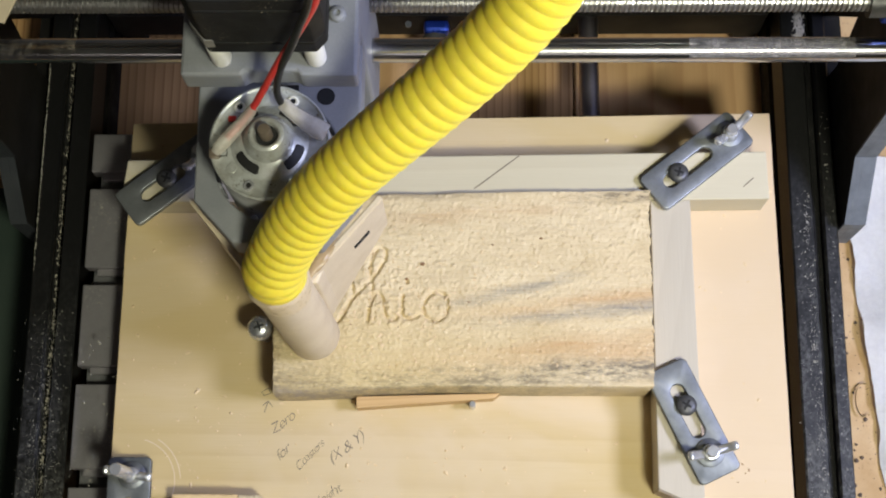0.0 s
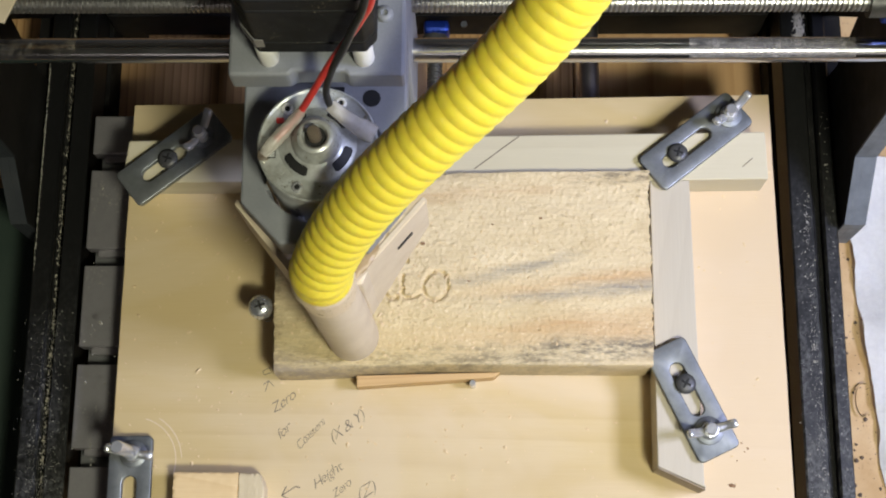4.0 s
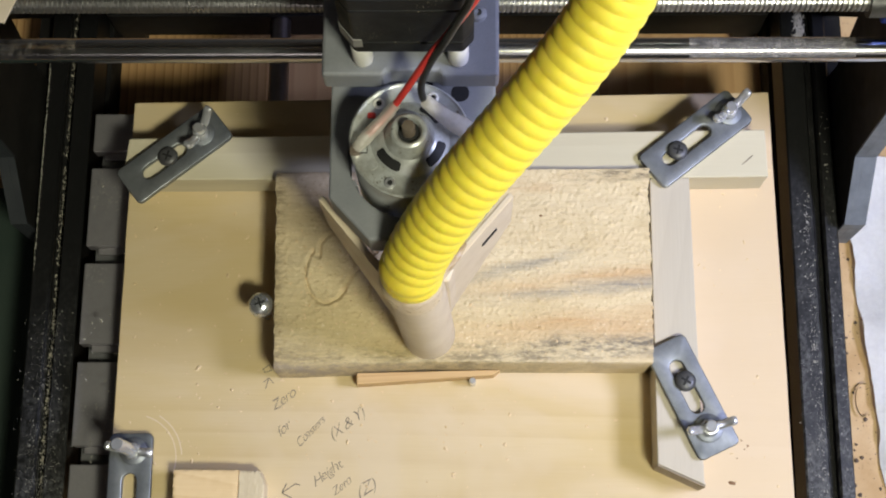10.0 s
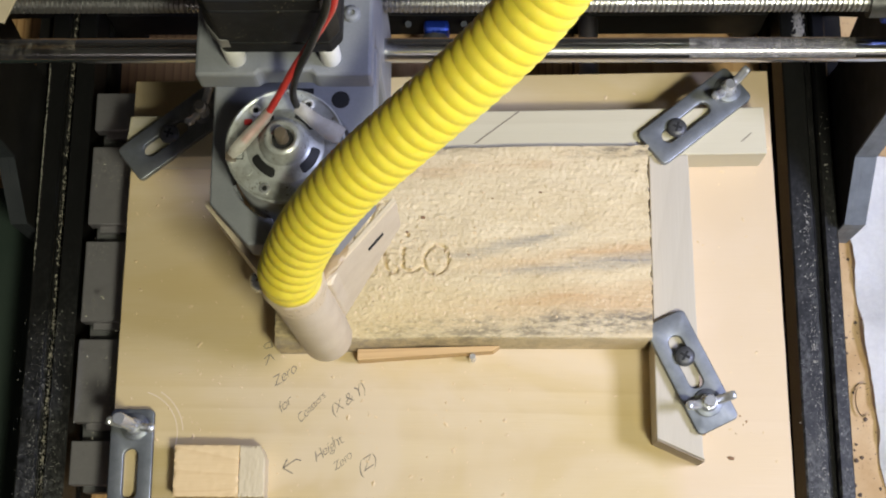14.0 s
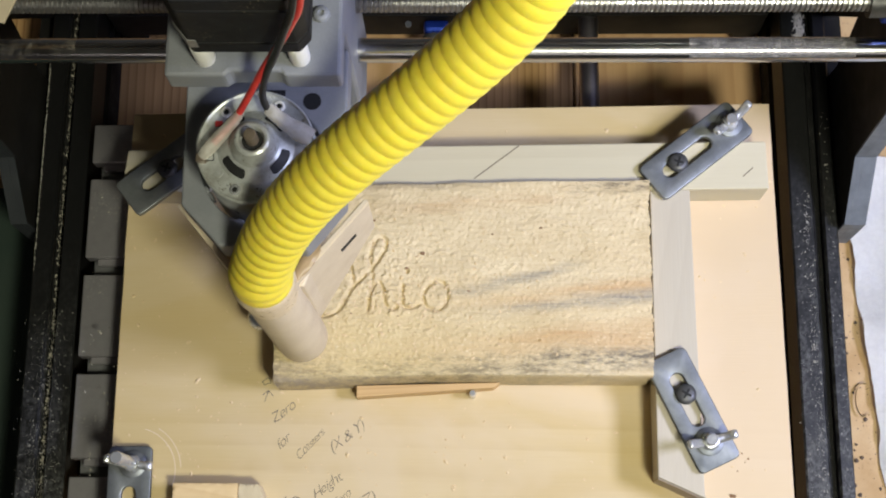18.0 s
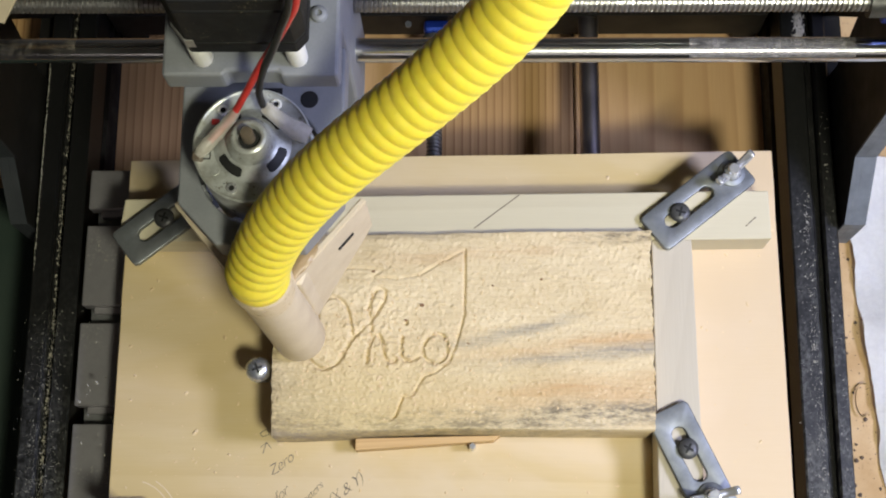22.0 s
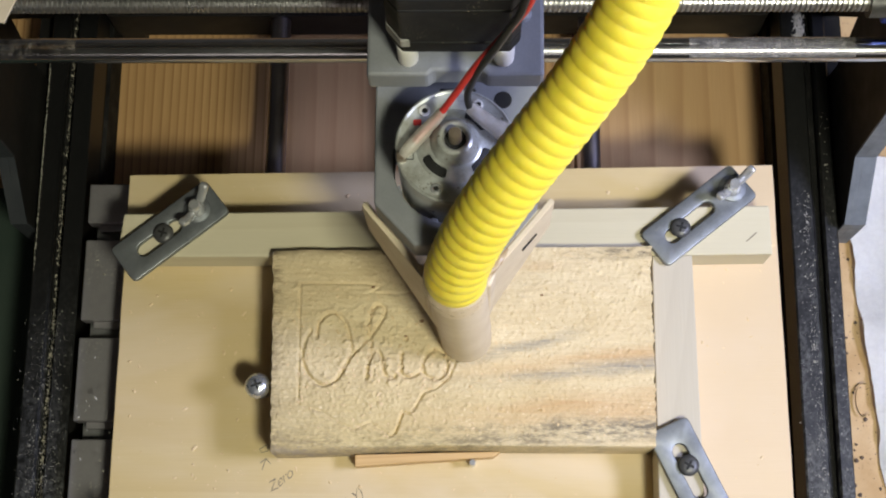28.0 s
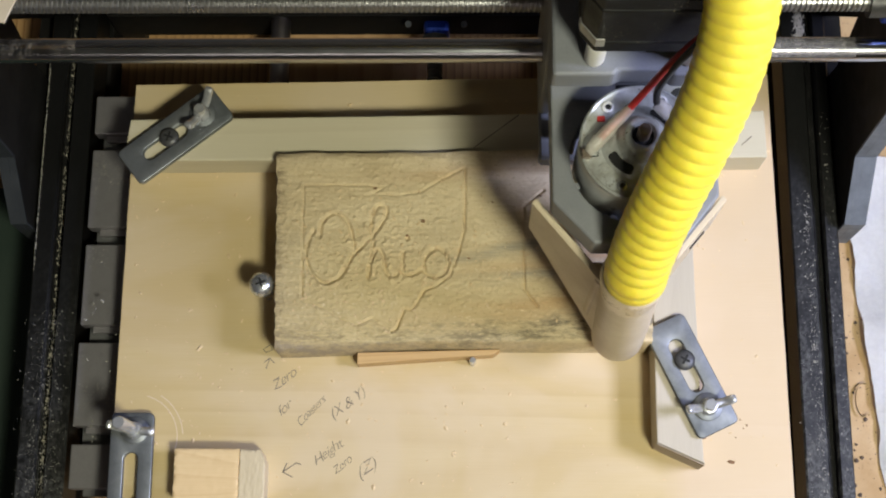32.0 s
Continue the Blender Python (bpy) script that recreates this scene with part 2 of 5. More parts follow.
def spalted():
    """Rough spalted pine: pale, with orange and blue-grey streaks that climb slightly along the board."""
    n = Nodes("spalted_board")
    x, y = n.axis(0), n.axis(1)
    wob = n.math("MULTIPLY", n.math("SUBTRACT", n.noise((16, 16, 16), detail=3), 0.5), 0.012)
    grain_y = n.math("SUBTRACT", n.math("ADD", y, wob), n.math("MULTIPLY", x, 0.10))

    def band(centre, half, lo, hi, pattern, tilt=0.0, end=None):
        far = n.math("ABSOLUTE", n.math("SUBTRACT", n.math("SUBTRACT", grain_y, n.math("MULTIPLY", x, tilt)), centre))
        mask = n.math("MULTIPLY", n.grey(far, half, half * 0.2), n.grey(x, lo, hi))
        if end:
            mask = n.math("MULTIPLY", mask, n.grey(x, end, end - 0.02))
        return n.math("MULTIPLY", mask, pattern)

    streak = n.grey(n.noise((22, 260, 30), detail=5, rough=0.7), 0.42, 0.66)
    blot = n.grey(n.noise((120, 420, 60), detail=5, rough=0.75, shift=(4, 2, 0)), 0.44, 0.60)
    fibre = n.noise((60, 900, 60), detail=4)
    tone = n.noise((12, 40, 12), detail=4)
    colour = n.mix(n.grey(tone, 0.35, 0.7), (0.73, 0.61, 0.40), (0.67, 0.54, 0.335))
    colour = n.mix(n.grey(n.noise((34, 60, 34), detail=5, rough=0.65, shift=(5, 3, 8)), 0.45, 0.7, 0, 0.6), colour, (0.56, 0.44, 0.25))
    colour = n.mix(n.grey(fibre, 0.4, 0.75, 0, 0.3), colour, (0.44, 0.31, 0.17))
    colour = n.mix(band(0.0130, 0.0085, -0.06, 0.04, n.grey(streak, 0.0, 1.0, 0.3, 0.66)), colour, (0.54, 0.30, 0.13))
    colour = n.mix(band(0.0345, 0.0050, -0.02, 0.03, n.grey(streak, 0, 1, 0.25, 0.72)), colour, (0.53, 0.32, 0.15))
    colour = n.mix(band(0.0800, 0.0050, -0.06, -0.02, n.grey(streak, 0, 1, 0.1, 0.5), end=0.055), colour, (0.53, 0.34, 0.18))
    colour = n.mix(band(0.0296, 0.0048, -0.03, 0.03, n.grey(streak, 0, 1, 0.18, 0.85)), colour, (0.23, 0.22, 0.21))
    colour = n.mix(band(0.0412, 0.0042, -0.02, 0.012, n.grey(streak, 0, 1, 0.2, 0.85), 0.13, 0.052), colour, (0.23, 0.225, 0.21))
    colour = n.mix(band(0.0035, 0.0075, -0.11, -0.03, n.grey(blot, 0, 1, 0.16, 0.95)), colour, (0.17, 0.145, 0.115))
    colour = n.mix(band(0.0095, 0.0035, -0.08, -0.03, n.grey(blot, 0, 1, 0.0, 0.7), 0.02, 0.02), colour, (0.20, 0.17, 0.13))
    colour = n.mix(band(0.0805, 0.0045, 0.03, 0.07, n.grey(blot, 0, 1, 0.1, 0.9)), colour, (0.10, 0.08, 0.06))
    # the colour turns olive towards the front, most at the left
    colour = n.mix(n.math("MULTIPLY", n.grey(y, 0.045, 0.008), n.grey(x, 0.05, -0.04, 0.0, 0.5)), colour, (0.58, 0.455, 0.20))
    colour = n.mix(n.math("MULTIPLY", n.grey(x, -0.055, -0.088), n.grey(streak, 0, 1, 0.08, 0.45)), colour, (0.34, 0.28, 0.20))
    # crumbs of darker bark and pale splinters
    colour = n.mix(n.grey(n.noise((520, 620, 520), detail=4, rough=0.75, shift=(8, 1, 3)), 0.57, 0.68, 0.0, 0.55), colour, (0.38, 0.26, 0.13))
    colour = n.mix(n.grey(n.noise((380, 460, 380), detail=4, rough=0.75, shift=(2, 6, 9)), 0.60, 0.70, 0.0, 0.6), colour, (0.84, 0.72, 0.50))
    # bark stain along the sawn end and towards the front corner
    end = n.math("MULTIPLY", n.grey(n.math("ADD", x, n.math("MULTIPLY", wob, 0.6)), -0.0815, -0.0865), n.grey(blot, 0, 1, 0.05, 0.85))
    colour = n.mix(end, colour, (0.16, 0.115, 0.07))
    corner = n.math("MULTIPLY", n.math("MULTIPLY", n.grey(x, -0.03, -0.08), n.grey(y, 0.022, 0.004)), n.grey(blot, 0, 1, 0.0, 0.6))
    colour = n.mix(corner, colour, (0.24, 0.19, 0.125))
    # weathered front arris
    colour = n.mix(n.math("MULTIPLY", n.grey(y, 0.0022, 0.0004), n.grey(blot, 0, 1, 0.35, 0.85)), colour, (0.36, 0.30, 0.235))
    return n.finish(colour, 0.82, 0, n.noise((500, 700, 500), detail=6, rough=0.7), 0.0004, 0.8, spec=0.2)


BED_STEEL = worn("bed_rod_steel", (0.44, 0.40, 0.43), (0.36, 0.33, 0.35), 0.36, 1.0, 50, 0.00001, 900)
HOSE = hose_plastic()
SPALT = spalted()

# ---------------------------------------------------------------- mesh builders


def box(bm, x0, x1, y0, y1, z0, z1, bevel=0.0, segments=1):
    """Adds a box in millimetres, its edges rounded by bevel."""
    made = bmesh.ops.create_cube(bm, size=1.0)["verts"]
    for v in made:
        v.co = ((x0 + (v.co.x + 0.5) * (x1 - x0)) * M, (y0 + (v.co.y + 0.5) * (y1 - y0)) * M, (z0 + (v.co.z + 0.5) * (z1 - z0)) * M)
    if bevel:
        edges = list({e for v in made for e in v.link_edges})
        bmesh.ops.bevel(bm, geom=edges, offset=bevel * M, segments=segments, affect="EDGES", profile=0.5)


def prism(bm, outline, z0, z1, axis="z", bevel=0.0, hole=None):
    """A polygon in millimetres pulled from z0 to z1; axis x: the outline is (y, z)."""
    def place(p, h):
        return Vector((p[0], p[1], h) if axis == "z" else (h, p[0], p[1])) * M
    rings = [outline] + ([hole] if hole else [])
    for k, ring in enumerate(rings):
        lo, hi = [bm.verts.new(place(p, z0)) for p in ring], [bm.verts.new(place(p, z1)) for p in ring]
        n = len(ring)
        for i in range(n):
            j = (i + 1) % n
            bm.faces.new((lo[i], lo[j], hi[j], hi[i]) if k == 0 else (lo[j], lo[i], hi[i], hi[j]))
        rings[k] = (lo, hi)
    for side in (0, 1):
        if hole:
            edges = [bm.edges.get((r[side][i], r[side][(i + 1) % len(r[side])])) for r in rings for i in range(len(r[side]))]
            bmesh.ops.triangle_fill(bm, use_beauty=True, edges=edges)
        else:
            bm.faces.new(rings[0][side] if side else list(reversed(rings[0][side])))
    bmesh.ops.recalc_face_normals(bm, faces=bm.faces[:])
    if bevel:
        edges = [e for e in bm.edges if len(e.link_faces) == 2 and e.calc_face_angle(0) > 0.5]
        bmesh.ops.bevel(bm, geom=edges, offset=bevel * M, segments=2, affect="EDGES", profile=0.5)


def lathe(bm, profile, centre=(0, 0, 0), seg=32, direction=(0, 0, 1), closed=True):
    """Turns a profile of (radius, height) in millimetres round an axis through centre."""
    turn = Vector(direction).normalized().to_track_quat("Z", "Y").to_matrix()
    rings = []
    for r, h in profile:
        ring = []
        for i in range(seg):
            a = 2 * math.pi * i / seg
            ring.append(bm.verts.new((turn @ Vector((r * math.cos(a), r * math.sin(a), h)) + Vector(centre)) * M))
        rings.append(ring)
    for a, b in zip(rings, rings[1:]):
        for i in range(seg):
            j = (i + 1) % seg
            bm.faces.new((a[i], a[j], b[j], b[i]))
    if closed:
        bm.faces.new(list(reversed(rings[0])))
        bm.faces.new(rings[-1])


def rod(bm, a, b, r, seg=24):
    a, b = Vector(a), Vector(b)
    lathe(bm, [(r, 0), (r, (b - a).length)], a, seg, b - a)


def bend(points, steps=6):
    """A smooth line through points (Catmull-Rom)."""
    p = [Vector(q) for q in points]
    p = [2 * p[0] - p[1]] + p + [2 * p[-1] - p[-2]]
    out = []
    for i in range(1, len(p) - 2):
        for k in range(steps):
            t = k / steps
            a, b, c, d = p[i - 1:i + 3]
            out.append(0.5 * (2 * b + (c - a) * t + (2 * a - 5 * b + 4 * c - d) * t * t + (3 * b - a - 3 * c + d) * t ** 3))
    return out + [p[-2]]


def pipe(bm, points, r, seg=10):
    """A round wire of radius r (or a radius per point) along points in millimetres."""
    points = [Vector(p) for p in points]
    radii = r if isinstance(r, (list, tuple)) else [r] * len(points)
    rings, up = [], None
    for i, p in enumerate(points):
        way = (points[min(i + 1, len(points) - 1)] - points[max(i - 1, 0)]).normalized()
        up = way.orthogonal().normalized() if up is None else (up - way * up.dot(way)).normalized()
        side = way.cross(up)
        rings.append([bm.verts.new((p + radii[i] * (up * math.cos(2 * math.pi * k / seg) + side * math.sin(2 * math.pi * k / seg))) * M) for k in range(seg)])
    for a, b in zip(rings, rings[1:]):
        for k in range(seg):
            j = (k + 1) % seg
            bm.faces.new((a[k], a[j], b[j], b[k]))
    bm.faces.new(list(reversed(rings[0])))
    bm.faces.new(rings[-1])


def part(name, bm, material, parent=None, label="", smooth=None, at=None):
    """Links a bmesh as one mesh object, under parent if there is one."""
    mesh = bpy.data.meshes.new(name)
    bmesh.ops.recalc_face_normals(bm, faces=bm.faces[:])
    bm.to_mesh(mesh)
    bm.free()
    mesh.materials.append(material)
    if smooth is not None:
        mesh.shade_smooth()
        mesh.set_sharp_from_angle(angle=radians(smooth))
    ob = new(name, mesh)
    if parent is not None:
        ob.parent = parent
    if at is not None:
        ob.matrix_basis = at
    if label:
        ob["label"] = label
    return ob


def made(build, *args, **kw):
    """A fresh bmesh filled by one builder."""
    bm = bmesh.new()
    build(bm, *args, **kw)
    return bm


def thing(name, at, label, category, group="", kind=""):
    ob = new(name)
    ob.empty_display_size = 0.02
    ob.location = Vector(at) * M
    return tagged(ob, label, category, group, kind)


def structure(name, bm, material, label="", category="", smooth=None):
    return tagged(part(name, bm, material, None, "", smooth), label, category, "", "structure")


# ---------------------------------------------------------------- room and bench
structure("floor", made(box, -1500, 1500, -1600, 1400, -800, -750), CONCRETE, "grey concrete workshop floor", "floor")
structure("wall_north", made(box, -1500, 1500, 1400, 1450, -750, 1700), PLASTER, "plain painted workshop wall", "wall")
structure("wall_south", made(box, -1500, 1500, -1650, -1600, -750, 1700), PLASTER, "plain painted workshop wall", "wall")
structure("wall_east", made(box, 1500, 1550, -1650, 1450, -750, 1700), PLASTER, "plain painted workshop wall", "wall")
structure("wall_west", made(box, -1550, -1500, -1650, 1450, -750, 1700), PLASTER, "plain painted workshop wall", "wall")
structure("ceiling", made(box, -1550, 1550, -1650, 1450, 1700, 1750), PLASTER, "plain workshop ceiling", "ceiling")


def bench():
    top = thing("workbench", (0, 200, 0), "pine plank workbench under the machine", "workbench")
    edges = [-600, -400, -205, -104, -21, 53, 176, 400, 600]
    for x0, x1 in zip(edges, edges[1:]):
        bm = made(box, x0 + 0.4, x1 - 0.4, -500, 500, -32, 0, 0.8)
        part("plank", bm, OSB if x0 == 176 else (BENCH_RED if x0 in (-104, 53) else BENCH), top)
    for x in (-560, 560):
        for y in (-440, 440):
            part("leg", made(box, x - 30, x + 30, y - 30, y + 30, -750, -33), BENCH, top)


bench()

# ---------------------------------------------------------------- machine frame


def rail(name, x0, x1, off, skin):
    """A black slotted aluminium rail along y."""
    ob = thing(name, ((x0 + x1) / 2, 170, 0), "black slotted aluminium rail dusted with sawdust", "rail", "side rails")
    w = (x1 - x0) / 2
    shapes = (
        ("core", [(-w + 1.5, 0), (w - 1.5, 0), (w - 1.5, 45), (-w + 1.5, 45)]),
        ("inner_flange", [(off + 1.9, 45.02), (w - 1.4, 45.02), (w - 1.4, 30), (w, 29), (w, 49.2), (w - 0.8, 50), (off + 2.9, 50), (off + 1.9, 48.6)]),
        ("outer_flange", [(off - 1.9, 45.02), (-w + 1.4, 45.02), (-w + 1.4, 30), (-w, 29), (-w, 49.2), (-w + 0.8, 50), (off - 2.9, 50), (off - 1.9, 48.6)]),
        ("lower_flange", [(w - 1.45, 0), (w, 1), (w, 20), (w - 1.45, 22)]),
        ("lower_flange", [(-w + 1.45, 0), (-w, 1), (-w, 20), (-w + 1.45, 22)]),
    )
    for name, outline in shapes:
        bm = bmesh.new()
        lo = [bm.verts.new((x * M, -0.26, z * M)) for x, z in outline]
        hi = [bm.verts.new((x * M, 0.16, z * M)) for x, z in outline]
        for i in range(len(outline)):
            j = (i + 1) % len(outline)
            bm.faces.new((lo[i], lo[j], hi[j], hi[i]))
        bm.faces.new(lo)
        bm.faces.new(hi)
        part(name, bm, skin if "er_flange" in name and "low" not in name else BLACK, ob)
    return ob




def dust_film(name, colour, lo, hi, most):
    """Dust that lies in patches and lets the metal show between its grains."""
    n = Nodes(name)
    grains = n.math("ADD", n.math("MULTIPLY", n.noise((1500,) * 3, detail=3, rough=0.7), 0.6), n.math("MULTIPLY", n.noise((160,) * 3, detail=3), 0.4))
    n.link(n.grey(grains, lo, hi, 0.0, most), n.bsdf.inputs["Alpha"])
    return n.finish(colour, 0.8, 0.0, grains, 0.0001)


DUST_FILM = dust_film("grey_dust_film", (0.33, 0.31, 0.28), 0.40, 0.60, 0.62)
DUST_SPECK = dust_film("thin_dust_film", (0.30, 0.26, 0.21), 0.53, 0.64, 0.6)
rail("side_rail", -210, -187.5, -0.3, DUSTY)
rail("side_rail", 151, 173, 2.2, MOTTLED)


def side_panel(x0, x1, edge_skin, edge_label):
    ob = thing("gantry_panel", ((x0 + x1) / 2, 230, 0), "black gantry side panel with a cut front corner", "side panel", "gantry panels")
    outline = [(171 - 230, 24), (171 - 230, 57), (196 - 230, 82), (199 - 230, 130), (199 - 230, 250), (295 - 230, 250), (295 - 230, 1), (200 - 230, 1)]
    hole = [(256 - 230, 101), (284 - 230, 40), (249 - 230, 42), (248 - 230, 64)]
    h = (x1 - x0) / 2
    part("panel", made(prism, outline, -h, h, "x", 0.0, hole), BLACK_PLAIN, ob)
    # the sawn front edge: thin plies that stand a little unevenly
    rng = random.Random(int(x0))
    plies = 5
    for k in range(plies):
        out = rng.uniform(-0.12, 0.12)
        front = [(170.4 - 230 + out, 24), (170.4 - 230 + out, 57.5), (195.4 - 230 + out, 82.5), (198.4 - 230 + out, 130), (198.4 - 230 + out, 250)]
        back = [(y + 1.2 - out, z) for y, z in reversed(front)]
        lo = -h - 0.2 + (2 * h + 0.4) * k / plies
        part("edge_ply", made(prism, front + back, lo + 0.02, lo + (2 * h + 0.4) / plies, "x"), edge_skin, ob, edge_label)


# darker copy of the panel edge: the left side's shade put into the colour
SHADED_EDGE = worn("shaded_plate_edge", (0.022, 0.026, 0.03), (0.03, 0.034, 0.038), 0.55, 0.0, 60)
side_panel(-219.5, -212, SHADED_EDGE, "cut edge with shade put into its colour")
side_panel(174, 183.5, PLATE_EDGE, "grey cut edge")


def cross_rods():
    for y, z in ((213.5, 165), (213.5, 232)):
        ob = thing("guide_rod", (-20, y, z), "polished steel guide rod across the gantry", "guide rod", "cross rods")
        part("shaft", made(rod, (-191, 0, 0), (193, 0, 0), 5.0, 48), CHROME, ob, smooth=40)
        for x0, x1, a0, a1 in ((106, 172, 30, 150), (-188, -140, 40, 150)):
            bm = bmesh.new()
            grid = [[bm.verts.new(Vector((x0 + (x1 - x0) * i / 24, 5.06 * math.cos(radians(a0 + (a1 - a0) * k / 10)), 5.06 * math.sin(radians(a0 + (a1 - a0) * k / 10)))) * M) for k in range(11)] for i in range(25)]
            for i in range(24):
                for k in range(10):
                    bm.faces.new((grid[i][k], grid[i][k + 1], grid[i + 1][k + 1], grid[i + 1][k]))
            part("dust_film", bm, DUST_FILM if x0 > 0 else DUST_SPECK, ob, "grey film of dust", 60)
    ob = thing("lead_screw", (-20, 226.5, 182), "threaded steel lead screw across the gantry", "lead screw")
    threaded(ob, (-191, 0, 0), (193, 0, 0), 4.0, 2.0)
    for x in (-188, 178):
        part("collar", made(rod, (x - 4, 0, 0), (x + 4, 0, 0), 6.5, 24), BLACK_STEEL, ob, smooth=40)
    nut = thing("screw_bearing", (168, 228, 182), "blue anodised bearing block on the lead screw", "bearing")
    part("block", made(box, -8, 12, -8, 9, -8, 12, 1.5, 2), BLUE, nut)
    part("grub_screw", made(rod, (-2, -8.6, 2), (-2, -7.5, 2), 1.6, 12), BLACK_STEEL, nut)


def threaded(parent, a, b, r, pitch):
    """A trapezoidal thread as a helix of raised rings on a core."""
    a, b = Vector(a), Vector(b)
    n = int((b - a).length / pitch)
    profile = []
    for i in range(n):
        h = i * pitch
        profile += [(r - 0.9, h), (r - 0.9, h + pitch * 0.35), (r, h + pitch * 0.5), (r, h + pitch * 0.85)]
    bm = made(lathe, profile, a, 20, b - a)
    way = (b - a).normalized()
    for v in bm.verts:
        p = v.co / M - a
        along = p.dot(way)
        q = p - way * along
        ang = math.atan2(q.dot(way.orthogonal().normalized().cross(way)), q.dot(way.orthogonal().normalized()))
        v.co = (a + q + way * (along + pitch * ang / (2 * math.pi))) * M
    return part("thread", bm, SCREW, parent, smooth=30)


cross_rods()


def bed_rods():
    for x in (-98, 58):
        ob = thing("bed_rod", (x, 150, 35), "polished steel rod under the sliding bed", "guide rod", "bed rods")
        part("shaft", made(rod, (0, -200, 0), (0, 136, 0), 5.0, 32), BED_STEEL, ob, smooth=40)
    ob = thing("bed_lead_screw", (-19.6, 150, 30), "threaded steel lead screw under the bed", "lead screw")
    threaded(ob, (0, -200, 0), (0, 136, 0), 4.0, 2.0)
    part("collar", made(rod, (0, 122, 0), (0, 127, 0), 6.5, 24), BLACK_STEEL, ob, smooth=40)
    beam = thing("rear_beam", (-20, 293, 0), "black cross beam behind the bed", "beam")
    part("beam", made(box, -166, 168, -9, 11, 17, 42, 0.8), BLACK_PLAIN, beam)
    for x in (-160, 162):
        part("foot", made(box, x - 6, x + 6, -6, 8, 0.2, 17), BLACK_PLAIN, beam)
    front = thing("front_beam", (-20, -60, 0), "black cross beam before the bed", "beam")
    part("beam", made(box, -166, 168, -11, 9, 1, 42, 0.8), BLACK_PLAIN, front)
    b = thing("pillow_block", (-18.8, 281, 30), "blue anodised pillow block holding the bed screw", "bearing")
    part("body", made(box, -6.5, 6.5, -4, 2.5, -14, 8, 2, 2), BLUE, b)
    for x in (-14, 14):
        part("bolt", made(rod, (x, -2, 11.2), (x, -2, 12.6), 1.6, 12), ZINC, b)


bed_rods()
MOVES_BED = []


def on_bed(ob):
    MOVES_BED.append(ob)
    return ob


# ---------------------------------------------------------------- the sliding bed and what is fixed on it


def sliding_bed():
    ob = on_bed(thing("machine_bed", (-20, 121, 45), "grey aluminium T-slot bed scattered with chips", "machine bed"))
    # five lands between four slots, with a ledge in each slot
    lo, hi = 27 - 121, 215.5 - 121
    slots = [51.2 - 121, 98.2 - 121, 145.2 - 121, 192.2 - 121]
    ends = [lo] + [s + d for s in slots for d in (-4.2, 4.2)] + [hi]
    for y0, y1 in zip(ends[0::2], ends[1::2]):
        part("land", made(box, -163, 150, y0, y1, 4, 12, 0.4), ALU, ob)
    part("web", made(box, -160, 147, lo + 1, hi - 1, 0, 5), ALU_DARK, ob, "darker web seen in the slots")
    for s in slots:
        part("slot_lip", made(box, -158, 150, s + 1.0, s + 4.2, 5, 8.5, 0.3), ALU, ob)
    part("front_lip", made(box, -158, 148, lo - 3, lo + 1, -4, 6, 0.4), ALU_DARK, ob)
    for x in (-78, 78):
        for y in (-60, 55):
            part("bearing_block", made(box, x - 15, x + 15, y - 15, y + 15, -18, -0.4, 1), ALU_DARK, ob)
    return ob


sliding_bed()


def wasteboard():
    ob = on_bed(thing("wasteboard", (-10, 120, 57), "pale plywood wasteboard with pencil notes", "wasteboard"))
    rng = random.Random(4)
    outline = []
    corners = [(-149.5, -99.8), (149.5, -99.8), (147.8, 99.5), (-149.5, 94.5)]
    for i, (x, y) in enumerate(corners):
        x1, y1 = corners[(i + 1) % len(corners)]
        for k in range(12):
            j = 0.0 if k == 0 else 0.16
            outline.append((x + (x1 - x) * k / 12 + rng.uniform(-j, j), y + (y1 - y) * k / 12 + rng.uniform(-j, j)))
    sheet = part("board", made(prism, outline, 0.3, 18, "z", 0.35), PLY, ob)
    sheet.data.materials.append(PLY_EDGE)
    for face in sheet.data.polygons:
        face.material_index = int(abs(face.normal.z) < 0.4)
    return ob


BOARD = wasteboard()


POPLAR_END = worn("poplar_end_grain", (0.42, 0.34, 0.25), (0.34, 0.27, 0.19), 0.85, 0.0, 200, 0.0002, 1500)


def fence_top():
    ob = on_bed(thing("fence_strip", (-12, 181, 75), "grey poplar fence strip behind the workpiece", "wood strip", "fence strips"))
    part("strip", made(prism, [(-144, 9.3), (143, 13.5), (143.5, -8.7), (90, -9.5), (-146, -10.5)], 0.2, 19, "z", 0.7), POPLAR, ob)
    part("pencil_tick", made(box, -3.2, 3.2, -0.25, 0.25, 18.9, 19.06), PENCIL, ob, "short pencil tick", at=pose(0.1345, -0.001, 0, 0, 0, 42))
    part("scribed_line", made(box, -12.8, 12.8, -0.27, 0.27, 18.9, 19.06), PENCIL, ob, "thin dark scribed line", at=pose(0.0225, 0.0036, 0, 0, 0, 37.5))
    return ob


